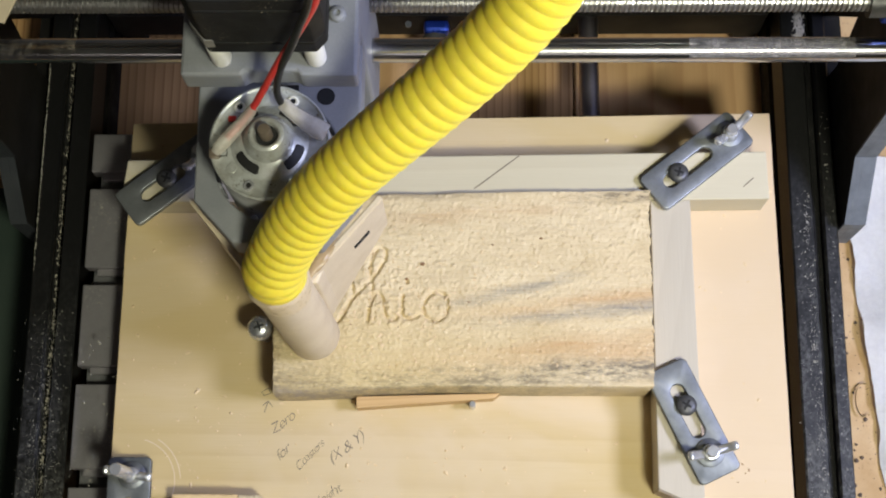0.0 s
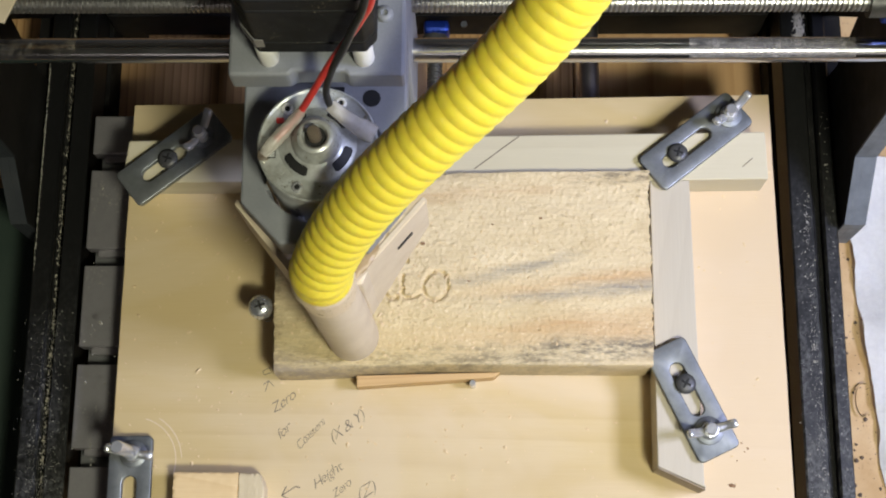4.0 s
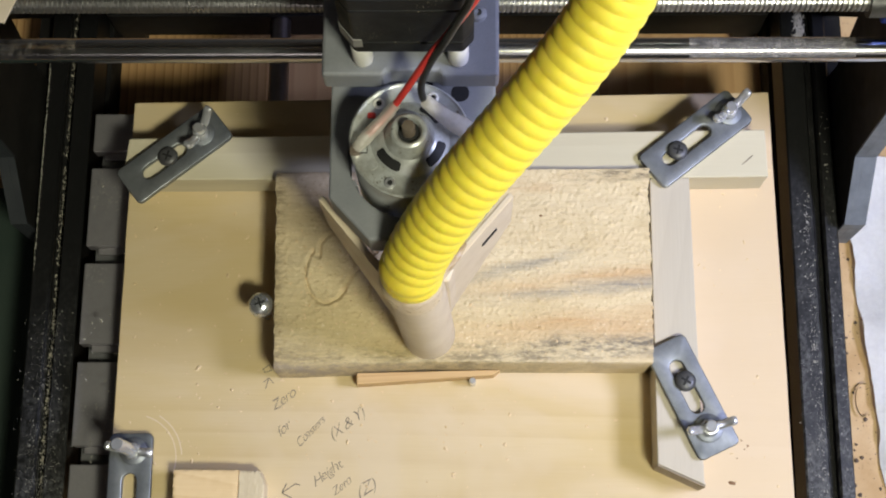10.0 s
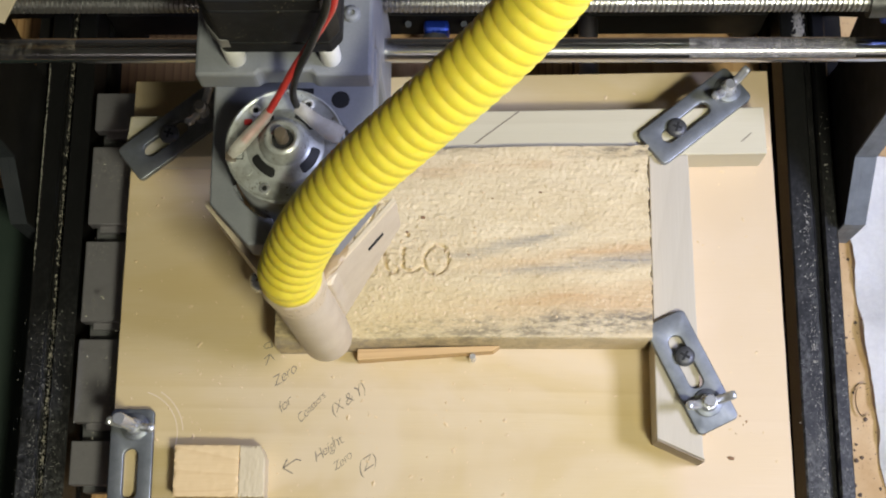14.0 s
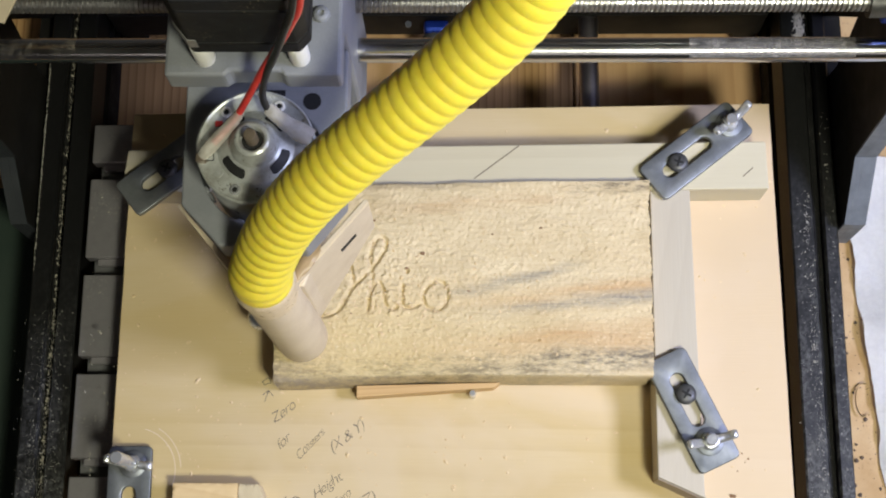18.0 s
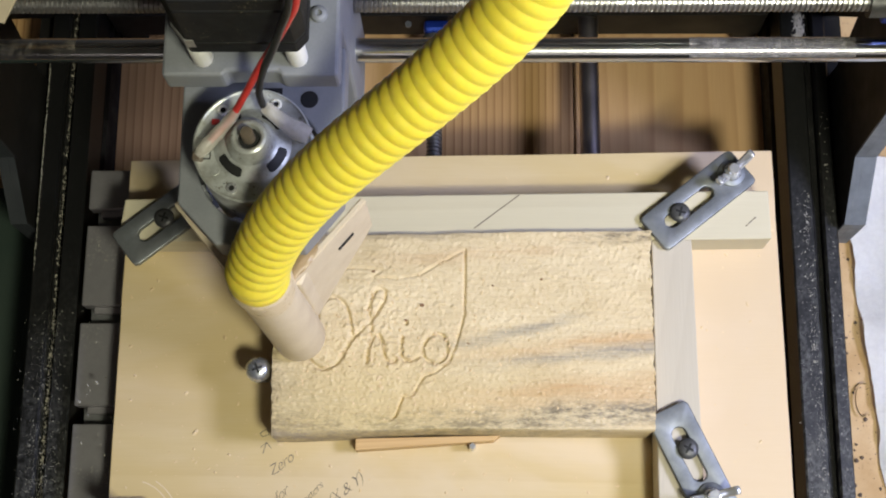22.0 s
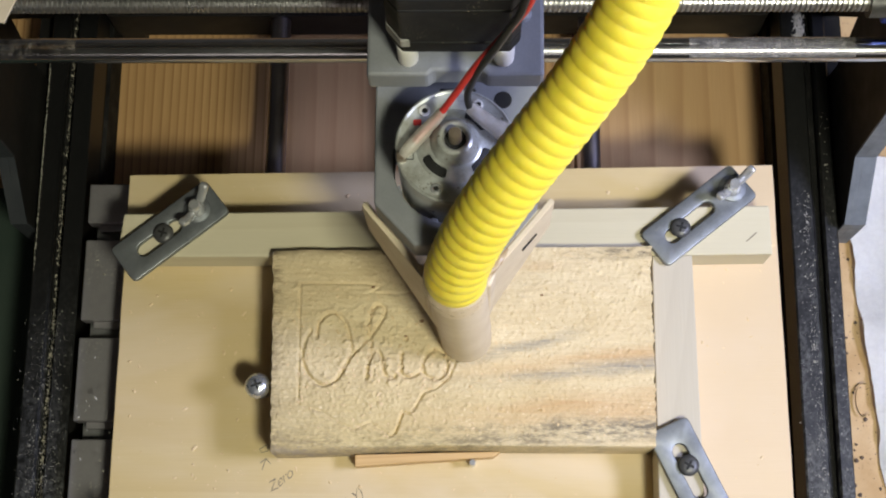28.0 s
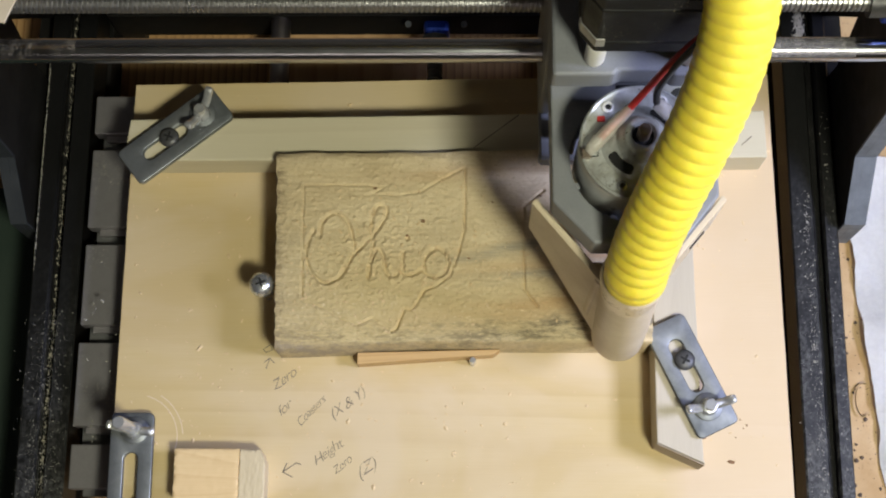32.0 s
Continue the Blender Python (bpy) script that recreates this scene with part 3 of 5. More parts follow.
def fence_right():
    ob = on_bed(thing("fence_strip", (88, 100, 75), "grey poplar fence strip beside the workpiece, end sawn at an angle", "wood strip", "fence strips"))
    part("strip", made(prism, [(-9.3, 71.5), (8.2, 71.7), (9.6, -62), (10.3, -64), (-9.8, -55)], 0.2, 19, "z", 0.5), POPLAR_Y, ob)
    part("sawn_end", made(prism, [(-9.6, -55.3), (10.1, -64.3), (10.0, -64.7), (-9.7, -55.7)], 0.6, 18.5, "z"), POPLAR_END, ob, "rougher, darker sawn end")
    return ob


fence_top()
fence_right()


def wing_nut(ob, x, y, z, turn, tall=8.5):
    """Bolt, wing nut and washer standing on a clamp."""
    r = 2.6 if tall < 20 else 2.8
    place = Matrix.Translation(Vector((x, y, z)) * M) @ pose(0, 0, 0, 0, 0, turn)
    part("bolt", made(lathe, [(r, -2), (r, tall - 0.6), (r - 0.4, tall)], (0, 0, 0), 16), BRIGHT, ob, "shiny zinc bolt", 40, place)
    part("washer", made(lathe, [(5.6, 0), (6.0, 0.3), (6.0, 1.0), (5.6, 1.3)], (0, 0, 0), 24), ZINC, ob, smooth=40, at=place)
    bm = made(lathe, [(4.0, 1.3), (4.0, 2.8), (3.2, 5.4), (2.2, 5.6)], (0, 0, 0), 16)
    part("wing_nut", bm, BRIGHT, ob, "zinc wing nut", 50, place)
    for s in (-1, 1):
        tab = [(s * 2.6, 1.6), (s * 6.0, 3.0), (s * 9.8, 6.4), (s * 11.0, 9.2), (s * 10.2, 11.0), (s * 8.2, 10.6), (s * 5.4, 6.6), (s * 2.8, 5.2)]
        part("wing", made(prism, tab if s > 0 else tab[::-1], -1.9, 1.9, "x", 1.0), BRIGHT, ob, "zinc wing", 50, place @ pose(0, 0, 0, 0, 0, -90))


def dome_screw(ob, x, y, z, r, material=BLACK_STEEL):
    place = Matrix.Translation(Vector((x, y, z)) * M) @ pose(0, 0, 0, 0, 0, 35)
    head = part("screw_head", made(lathe, [(r * 0.55, -6), (r * 0.55, 0), (r * 0.95, 0), (r, 0.4), (r * 0.97, 1.2), (r * 0.8, 2.0), (r * 0.5, 2.4), (0.05, 2.5)], (0, 0, 0), 24), material, ob, "black cross-head screw", 50, place)
    bm = bmesh.new()
    box(bm, -r * 0.5, r * 0.5, -0.45, 0.45, 2.0, 2.56)
    box(bm, -0.45, 0.45, -r * 0.5, r * 0.5, 2.0, 2.57)
    part("cross_recess", bm, VOID, head)


def clamp_plate(bm, half, width, slot0, slot1, thick):
    """A stadium-slotted steel strap, long side along x."""
    def rounded(x0, x1, y0, y1, r, n=5):
        out = []
        for cx, cy, a in ((x1 - r, y0 + r, -90), (x1 - r, y1 - r, 0), (x0 + r, y1 - r, 90), (x0 + r, y0 + r, 180)):
            for k in range(n + 1):
                q = radians(a + 90 * k / n)
                out.append((cx + r * math.cos(q), cy + r * math.sin(q)))
        return out
    prism(bm, rounded(-half, half, -width / 2, width / 2, 2.5), 0, thick, "z", 0.0, rounded(slot0, slot1, -3.15, 3.15, 3.14))
    edges = [e for e in bm.edges if len(e.link_faces) == 2 and e.calc_face_angle(0) > 1.0]
    bmesh.ops.bevel(bm, geom=edges, offset=0.55 * M, segments=3, affect="EDGES", profile=0.5)


def clamp(x, y, z, turn, label, screw=None, nut=(19, 0, 60), slot=(-18.5, 8.0), pitch=0.0, half=26.0, tall=8.5):
    """A hold-down clamp; x, y at its middle, z the height of its underside."""
    ob = on_bed(thing("hold_down_clamp", (x, y, z), label, "clamp", "hold-down clamps"))
    ob.rotation_euler = (0, radians(pitch), radians(turn))
    part("strap", made(clamp_plate, half, 19.0, slot[0], slot[1], 3.2), ZINC, ob, "scuffed steel strap", 50)
    wing_nut(ob, nut[0], nut[1], 3.2, nut[2], tall)
    if screw is not None:
        dome_screw(ob, screw, 0.4, 3.25, 4.5)
    part("bolt_shank", made(rod, (nut[0], nut[1], -18), (nut[0], nut[1], 0.4), 2.5, 16), BRIGHT, ob)
    return ob


clamp(99.4, 189.2, 94.4, 38.5, "slotted steel clamp pinning the rear fence strip", -10.5, (19, 0, 3))
clamp(-134.2, 181.8, 94.4, 38.5, "slotted steel clamp on the rear fence strip's other end", -3.0, (15.2, 0, 25), (-17, 6))
clamp(93.2, 73.2, 94.4, -64.5, "slotted steel clamp across the sawn end of the side fence", -7.0, (15.0, 0, 78), (-17, 7.5))
clamp(-149.6, 32.6, 77.0, 90.5, "slotted steel clamp standing loose on the board's edge", None, (18.0, -1.5, 80), (-13.5, 8.5), tall=30.0)


def pan_screw():
    ob = on_bed(thing("pan_screw", (-92.6, 113.0, 75), "shiny zinc pan-head screw beside the workpiece", "screw"))
    head = part("head", made(lathe, [(2.4, 0.1), (2.4, 19.0), (5.1, 19.2), (5.6, 20.2), (5.45, 21.6), (4.7, 23.4), (3.3, 24.5), (1.6, 25.0), (0.05, 25.1)], (0, 0, 0), 28), NICKEL, ob, "bright chromed domed head", 70)
    bm = bmesh.new()
    box(bm, -2.3, 2.3, -0.42, 0.42, 24.0, 25.14)
    box(bm, -0.42, 0.42, -2.3, 2.3, 24.0, 25.15)
    part("cross_recess", bm, VOID, head, at=pose(0, 0, 0, 0, 0, 20))


pan_screw()


def rough_block(bm, x0, x1, y0, y1, z0, z1, chamfer=0.0):
    """A sawn block: torn edges, ripples on its faces, one corner clipped by chamfer."""
    bmesh.ops.create_cube(bm, size=1.0)
    bmesh.ops.subdivide_edges(bm, edges=bm.edges[:], cuts=22, use_grid_fill=True)
    for v in bm.verts:
        u = v.co.copy()
        p = Vector((x0 + (u.x + 0.5) * (x1 - x0), y0 + (u.y + 0.5) * (y1 - y0), z0 + (u.z + 0.5) * (z1 - z0)))
        rim = sum(abs(abs(c) - 0.5) < 0.01 for c in u)
        if chamfer and u.x + u.y > 0.75:
            p.x -= chamfer * (u.x + u.y - 0.75) * 4 * 0.7
        wave = 0.22 * noise.noise(p * 0.9) + 0.12 * noise.noise(p * 2.6)
        torn = 0.45 * noise.noise(p * 1.7 + Vector((9, 0, 0))) - 0.2 if rim > 1 else 0.0
        v.co = (p + Vector((u.x, u.y, u.z * (p.z > z0 + 1))) * 2 * (wave + torn)) * M


def offcut():
    ob = on_bed(thing("pine_offcut", (-109, 31, 75), "sawn pine offcut with a paler glued edge", "wood block"))
    part("core", made(rough_block, -19.8, 8.2, -11, 11.2, 0.2, 12.5), PINE, ob, "rough-sawn core", 40)
    part("pale_edge", made(rough_block, 8.25, 19.5, -11.0, 10.8, 0.2, 12.3, 3.4), PINE_PALE, ob, "paler sapwood strip", 40)


offcut()


def wedge_and_pin():
    ob = on_bed(thing("wedge", (-20, 83, 75), "slim tapered pine wedge against the workpiece", "wedge"))
    part("stick", made(prism, [(-31, -3.2), (29, 1.2), (32, 3.6), (-31, 1.9)], 0.2, 9.5, "z", 0.4), WEDGE, ob)
    pin = on_bed(thing("steel_pin", (-0.2, 82.0, 75), "short steel pin standing in the board", "pin"))
    part("shank", made(lathe, [(1.5, 0.1), (1.5, 8.0), (1.2, 8.6)], (0, 0, 0), 16), BRIGHT, pin, smooth=40)


wedge_and_pin()

# ---------------------------------------------------------------- the workpiece and its carving (local y from its front edge)
STROKES = {
    "O": [(-67.3, 50.9), (-66.4, 57.1), (-60.9, 61.4), (-55.5, 58.1), (-52.7, 49.2), (-52.4, 44.1), (-55, 37.7), (-58.7, 32.3), (-64.9, 29.7), (-70.6, 34.1), (-73.1, 41.2), (-72.4, 48.4), (-69.8, 53.5)],
    "h_up": [(-58.7, 32.3), (-52.7, 42), (-44.6, 50.6), (-39.5, 57.8), (-37.9, 62.9), (-40.2, 65.1), (-43, 62.9), (-45.1, 55.7), (-43.8, 48.4), (-44.8, 40.6), (-45.7, 32.3)],
    "h_down": [(-45.5, 37), (-43.4, 43.1), (-41, 44.6), (-39.2, 41.3), (-38.3, 35.6), (-36.3, 32.8), (-33.2, 33.5), (-30.4, 37.5)],
    "i": [(-30.5, 43.2), (-31.1, 37), (-29.7, 33.5), (-26.2, 33.5), (-21.4, 36.3)],
    "i_dot": [(-28.9, 49.6), (-28.7, 50.1)],
    "o": [(-11.5, 42.8), (-15.3, 44.9), (-19.4, 43.2), (-21.7, 38.5), (-20.7, 34.2), (-16.2, 32.1), (-12, 34.9), (-11, 39.9), (-12.9, 44.2)],
}
# the state's border, from its southern tip round by the east, north and west; then the start of a second border
BORDER = [(-35.5, 7.9), (-33.2, 9.3), (-31.5, 13.8), (-29.9, 18.2), (-26.5, 17.3), (-24, 21.5), (-21.1, 26.4), (-15.8, 28.5), (-10.4, 32.8), (-7.6, 39.2), (-5.6, 46.3), (-3.8, 53.5), (-3.6, 68), (-3.6, 82), (-14.8, 76.1), (-23.2, 70.9), (-33, 69.5), (-44.2, 70.2), (-39.4, 73.1), (-47.1, 74.3), (-66.2, 74.6), (-74.6, 74.6), (-74.7, 48), (-74.7, 21.4), (-65.3, 18.6), (-56.9, 13), (-50.6, 10.9), (-43.8, 13.7), (-39, 10.3), (-35.5, 7.9)]
BORDER_TIMES = [(0, 19.3), (5, 19.9), (9, 20.3), (13, 21.0), (16, 21.3), (21, 22.0), (23, 22.4), (29, 22.9)]
SECOND = [(28.3, 19.2), (26, 22.3), (22.5, 26.9), (22.3, 39.3), (22.4, 64), (26.5, 67.3), (31.4, 71.3)]
SECOND_TIMES = [(0, 30.8), (2, 31.0), (4, 31.35), (6, 31.5)]


KNOTS = [(30.0, 68.7, 0.6), (-22.0, 57.6, 0.8), (-29.0, 50.9, 0.5), (-43.0, 72.7, 0.7), (-32.6, 29.5, 0.5), (-53.0, 30.7, 0.4), (8.5, 66.0, 0.35), (-2.0, 40.5, 0.35)]
KNOT = worn("knot_wood", (0.28, 0.16, 0.08), (0.20, 0.11, 0.055), 0.7)


def cuts(line, steps):
    """Pieces of a cutting line: straight runs of a few millimetres."""
    out = []
    for (i, (a, b)) in enumerate(zip(line, line[1:])):
        n = max(1, round(math.dist(a, b) / steps))
        for k in range(n):
            p = [(a[0] + (b[0] - a[0]) * u, a[1] + (b[1] - a[1]) * u) for u in (k / n, (k + 1) / n)]
            out.append((p[0], p[1], i + (k + 0.5) / n))
    return out


def workpiece():
    ob = on_bed(thing("carved_board", (0, 85, 75), "rough spalted pine board carved with Ohio in script", "wooden board"))
    nx, ny = 380, 206
    x = np.linspace(-88.0, 79.0, nx)
    y = np.linspace(0.0, 90.0, ny)
    gx, gy = np.meshgrid(x, y, indexing="ij")
    lines = [[tuple(p)[:2] for p in bend([(a, b, 0) for a, b in s], 5)] for s in STROKES.values()]
    lines += [BORDER, SECOND]
    depth = np.zeros_like(gx)
    depths = {len(STROKES): [1.2] * 13 + [0.75] * 8 + [0.8] * 2 + [0.5] * 6}
    ridge = np.zeros_like(gx)
    rng = np.random.RandomState(5)
    for k, line in enumerate(lines):
        best = np.full_like(gx, 1e9)
        seg = 0
        for (ax, ay), (bx, by) in zip(line, line[1:]):
            dx, dy = bx - ax, by - ay
            u = np.clip(((gx - ax) * dx + (gy - ay) * dy) / (dx * dx + dy * dy + 1e-9), 0, 1)
            far = np.hypot(gx - ax - u * dx, gy - ay - u * dy)
            best = np.minimum(best, far)
            # the cutter bit deep along the east, barely along the rest
            n = len(depths[k]) if k in depths else 0
            deep = depths[k][seg] if seg < n else 1.45
            wide = 0.72 if k < len(STROKES) else 0.5
            depth = np.maximum(depth, deep * np.clip((wide + 0.3 - far) / 0.55, 0, 1))
            seg += 1
        if k < len(STROKES):
            ridge = np.maximum(ridge, 0.24 * np.exp(-((best - 2.0) / 0.8) ** 2))

    def value_noise(cell, seed):
        flat = [noise.noise((a, b, seed * 7.3)) for a, b in zip((gx / (1.3 * cell[0])).ravel().tolist(), (gy / (1.3 * cell[1])).ravel().tolist())]
        return 0.75 * np.array(flat).reshape(gx.shape)

    def warp(qx, qy):
        """The board is slightly out of square."""
        return 0.988 * (qx - (qy / 90.0) * 2.0 * (qx < 0) * (-qx / 88.0)), 0.988 * (qy + 1.8 * (qx + 88) / 167.0 * (qy / 90.0) - 0.4) - 1.25

    z = 18.6 + 0.9 * value_noise((22, 12), 1) + 0.32 * value_noise((3.4, 2.4), 2) + 0.27 * value_noise((1.2, 0.9), 3) + 1.1 * np.clip(value_noise((1.6, 1.2), 12) - 0.2, 0, 1)
    # sawdust heaped loosely where the letters were cut
    near = np.exp(-(((gx + 46) / 34) ** 2 + ((gy - 42) / 26) ** 2))
    z += near * 1.3 * np.clip(value_noise((0.9, 0.9), 4) + value_noise((2.4, 2.4), 6) - 0.05, 0, 1)
    z += ridge * (0.6 + 1.2 * np.clip(value_noise((1.2, 1.2), 7), -0.4, 0.5))
    # waney edges: the board thins to the front and the back, and its ends are sawn unevenly
    z -= 3.6 * np.clip(1 - gy / np.clip(5.0 - (gx + 88) / 14.0, 1.6, 5.0), 0, 1) ** 2 + 1.6 * np.clip((gy - 86) / 4.0, 0, 1) ** 2 * np.clip((30 - gx) / 60, 0.1, 1)
    z -= depth * (0.9 + 0.4 * value_noise((2.0, 2.0), 8))
    px = gx + 0.0
    py = gy + 1.8 * (gx + 88) / 167.0 * (gy / 90.0) - 0.4 + 0.6 * value_noise((9, 200), 9) * (gy > 88)
    px -= 0.9 * (gx > 78)
    px += np.where(gx < -87, 1.0 * value_noise((200, 3.0), 10), 0) + np.where(gx > 78, 1.2 * value_noise((200, 3.1), 11) + 0.9 * value_noise((200, 0.9), 13), 0) - (gy / 90.0) * 2.0 * (gx < 0) * (-gx / 88.0)
    # the board stands proud of its fences
    py += (0.8 + 2.6 * np.clip((gx + 78) / 60, 0, 1)) * np.clip(1 - gy / 7.5, 0, 1)
    px += 1.6 * np.clip((-82 - gx) / 6, 0, 1)
    px, py, z = 0.988 * px, 0.988 * py - 1.25, z + 7.0
    top = np.stack([px, py, z], -1)
    verts = list(map(tuple, (top.reshape(-1, 3) * M)))
    idx = np.arange(nx * ny).reshape(nx, ny)
    faces = np.stack([idx[:-1, :-1], idx[1:, :-1], idx[1:, 1:], idx[:-1, 1:]], -1).reshape(-1, 4).tolist()
    rim = list(idx[:, 0]) + list(idx[-1, 1:]) + list(idx[-2::-1, -1]) + list(idx[0, -2:0:-1])
    base = len(verts)
    for k in rim:
        vx, vy, _ = verts[k]
        verts.append((vx, vy, 0.2 * M))
    n = len(rim)
    for k in range(n):
        j = (k + 1) % n
        faces.append([int(rim[j]), int(rim[k]), base + k, base + j])
    faces.append([base + k for k in range(n)][::-1])
    mesh = bpy.data.meshes.new("slab")
    mesh.from_pydata(verts, [], faces)
    mesh.materials.append(SPALT)
    mesh.shade_smooth()
    mesh.set_sharp_from_angle(angle=radians(60))
    slab = new("slab", mesh)
    slab.parent = ob
    for kx, ky, kr in KNOTS:
        bm = made(lathe, [(kr, 17.2), (kr * 0.9, 18.75), (kr * 0.3, 18.9), (0.02, 18.7)], (0, 0, 0), 9)
        for v in bm.verts:
            v.co.x *= 1.4
            v.co += Vector((0.0003 * noise.noise(v.co * 2000), 0.0003 * noise.noise(v.co * 2500), 0))
        part("knot", bm, KNOT, ob, "small brown knot", 60, pose(warp(kx, ky)[0] * M, warp(kx, ky)[1] * M, 0.007))

    # the wood that still fills the borders before the cutter takes it away, in short strips that sink
    uncut = z + depth * (0.9 + 0.4 * value_noise((2.0, 2.0), 8))

    def height(qx, qy):
        u = max(0.0, min(nx - 1.001, (qx + 88.0) / 167.0 * (nx - 1)))
        v = max(0.0, min(ny - 1.001, qy / 90.0 * (ny - 1)))
        i, j = int(u), int(v)
        u, v = u - i, v - j
        return float(uncut[i, j] * (1 - u) * (1 - v) + uncut[i + 1, j] * u * (1 - v) + uncut[i, j + 1] * (1 - u) * v + uncut[i + 1, j + 1] * u * v)

    fills = []
    for line, times in ((BORDER, BORDER_TIMES), (SECOND, SECOND_TIMES)):
        for a, b, at in cuts(line, 3.0):
            when = float(np.interp(at, [q[0] for q in times], [q[1] for q in times]))
            d = Vector((b[0] - a[0], b[1] - a[1], 0))
            way = d.normalized()
            side = Vector((-way.y, way.x, 0))
            bm = bmesh.new()
            rows = []
            for k in range(8):
                p = Vector((*a, 0)) - way * 0.3 + way * (d.length + 0.6) * k / 7
                row = []
                for w, dz in ((-1.4, -1.8), (-1.4, -0.03), (-1.15, 0.012), (-0.8, 0.02), (-0.5, 0.02), (-0.25, 0.02), (0.0, 0.02), (0.25, 0.02), (0.5, 0.02), (0.8, 0.02), (1.15, 0.012), (1.4, -0.03), (1.4, -1.8)):
                    q = p + side * w
                    row.append(bm.verts.new(Vector((*warp(q.x, q.y), height(q.x, q.y) + dz)) * M))
                rows.append(row)
            for r0, r1 in zip(rows, rows[1:]):
                for k in range(12):
                    bm.faces.new((r0[k], r0[k + 1], r1[k + 1], r1[k]))
            bm.faces.new(rows[0])
            bm.faces.new(rows[-1])
            fills.append((part("uncut_strip", bm, SPALT, ob, smooth=60), when))
    return ob, fills, height


CARVED, FILLS, SURFACE = workpiece()

# ---------------------------------------------------------------- the spindle carriage
# its origin lies under the motor's axis
AX, AY = -70.7, 152.6
CARRIAGE = thing("spindle_carriage", (AX, AY, 0), "grey plastic router carriage with a bare spindle motor", "spindle carriage")


def carriage_block():
    p = CARRIAGE
    # top plate with a notch in its front edge
    plate = [(-30.6, 21.2), (-9.4, 21.2), (-8.0, 22.8), (9.6, 22.8), (11.0, 21.2), (30.6, 21.2), (30.6, 84), (-30.6, 84)]
    part("top_plate", made(prism, plate, 226, 238, "z", 1.2), GREY_ABS, p)
    part("back_housing", made(box, -30.0, 30.0, 46, 84, 130, 225.5, 1.5, 2), GREY_ABS, p)
    for s in (-1, 1):
        part("slide_rod", made(rod, (s * 22, 38, 132), (s * 22, 38, 225.8), 4.0, 20), CHROME, p, smooth=40)
    part("bottom_plate", made(box, -30, 30, 26, 84, 122, 131, 1.0), GREY_ABS, p)
    part("plate_screw", made(lathe, [(3.0, 238.05), (3.0, 239.2), (2.4, 240.0), (1.2, 240.2), (1.0, 239.4), (0.05, 239.4)], (23.4, 43.6, 0), 24), GREY_ABS, p, "dull screw head", 50)
    for x in (-16.2, 16.6):
        part("spacer", made(lathe, [(3.4, 238.1), (3.6, 239), (3.6, 250), (3.3, 251)], (x, 27.4, 0), 20), NYLON, p, "white nylon spacer", 50)
        part("spacer", made(lathe, [(3.4, 238.1), (3.6, 239), (3.6, 250), (3.3, 251)], (x, 60, 0), 20), NYLON, p, "white nylon spacer", 50)
    body = [(-17.5, 24.0), (18.4, 24.0), (22.0, 28.2), (22.0, 62), (17, 66), (-17, 66), (-22.4, 62), (-22.4, 30.0)]
    mot = part("stepper_motor", made(prism, body, 259.5, 284, "z", 0.8), STEPPER, p, "black stepper motor with dust on it")
    part("end_bell", made(prism, body, 251.2, 259.2, "z", 0.8), STEPPER, mot)
    part("chipped_corner", made(prism, [(-23.0, 31.8), (-22.7, 29.6), (-17.8, 23.6), (-14.6, 23.7), (-17.2, 25.2), (-19.6, 27.6), (-20.6, 29.6), (-21.9, 31.8)], 256.6, 262.4, "z", 0.2), STEPPER_END, mot, "bare metal corner of the casting")
    part("rear_bell", made(prism, body, 284.3, 292, "z", 0.8), STEPPER, mot)


carriage_block()


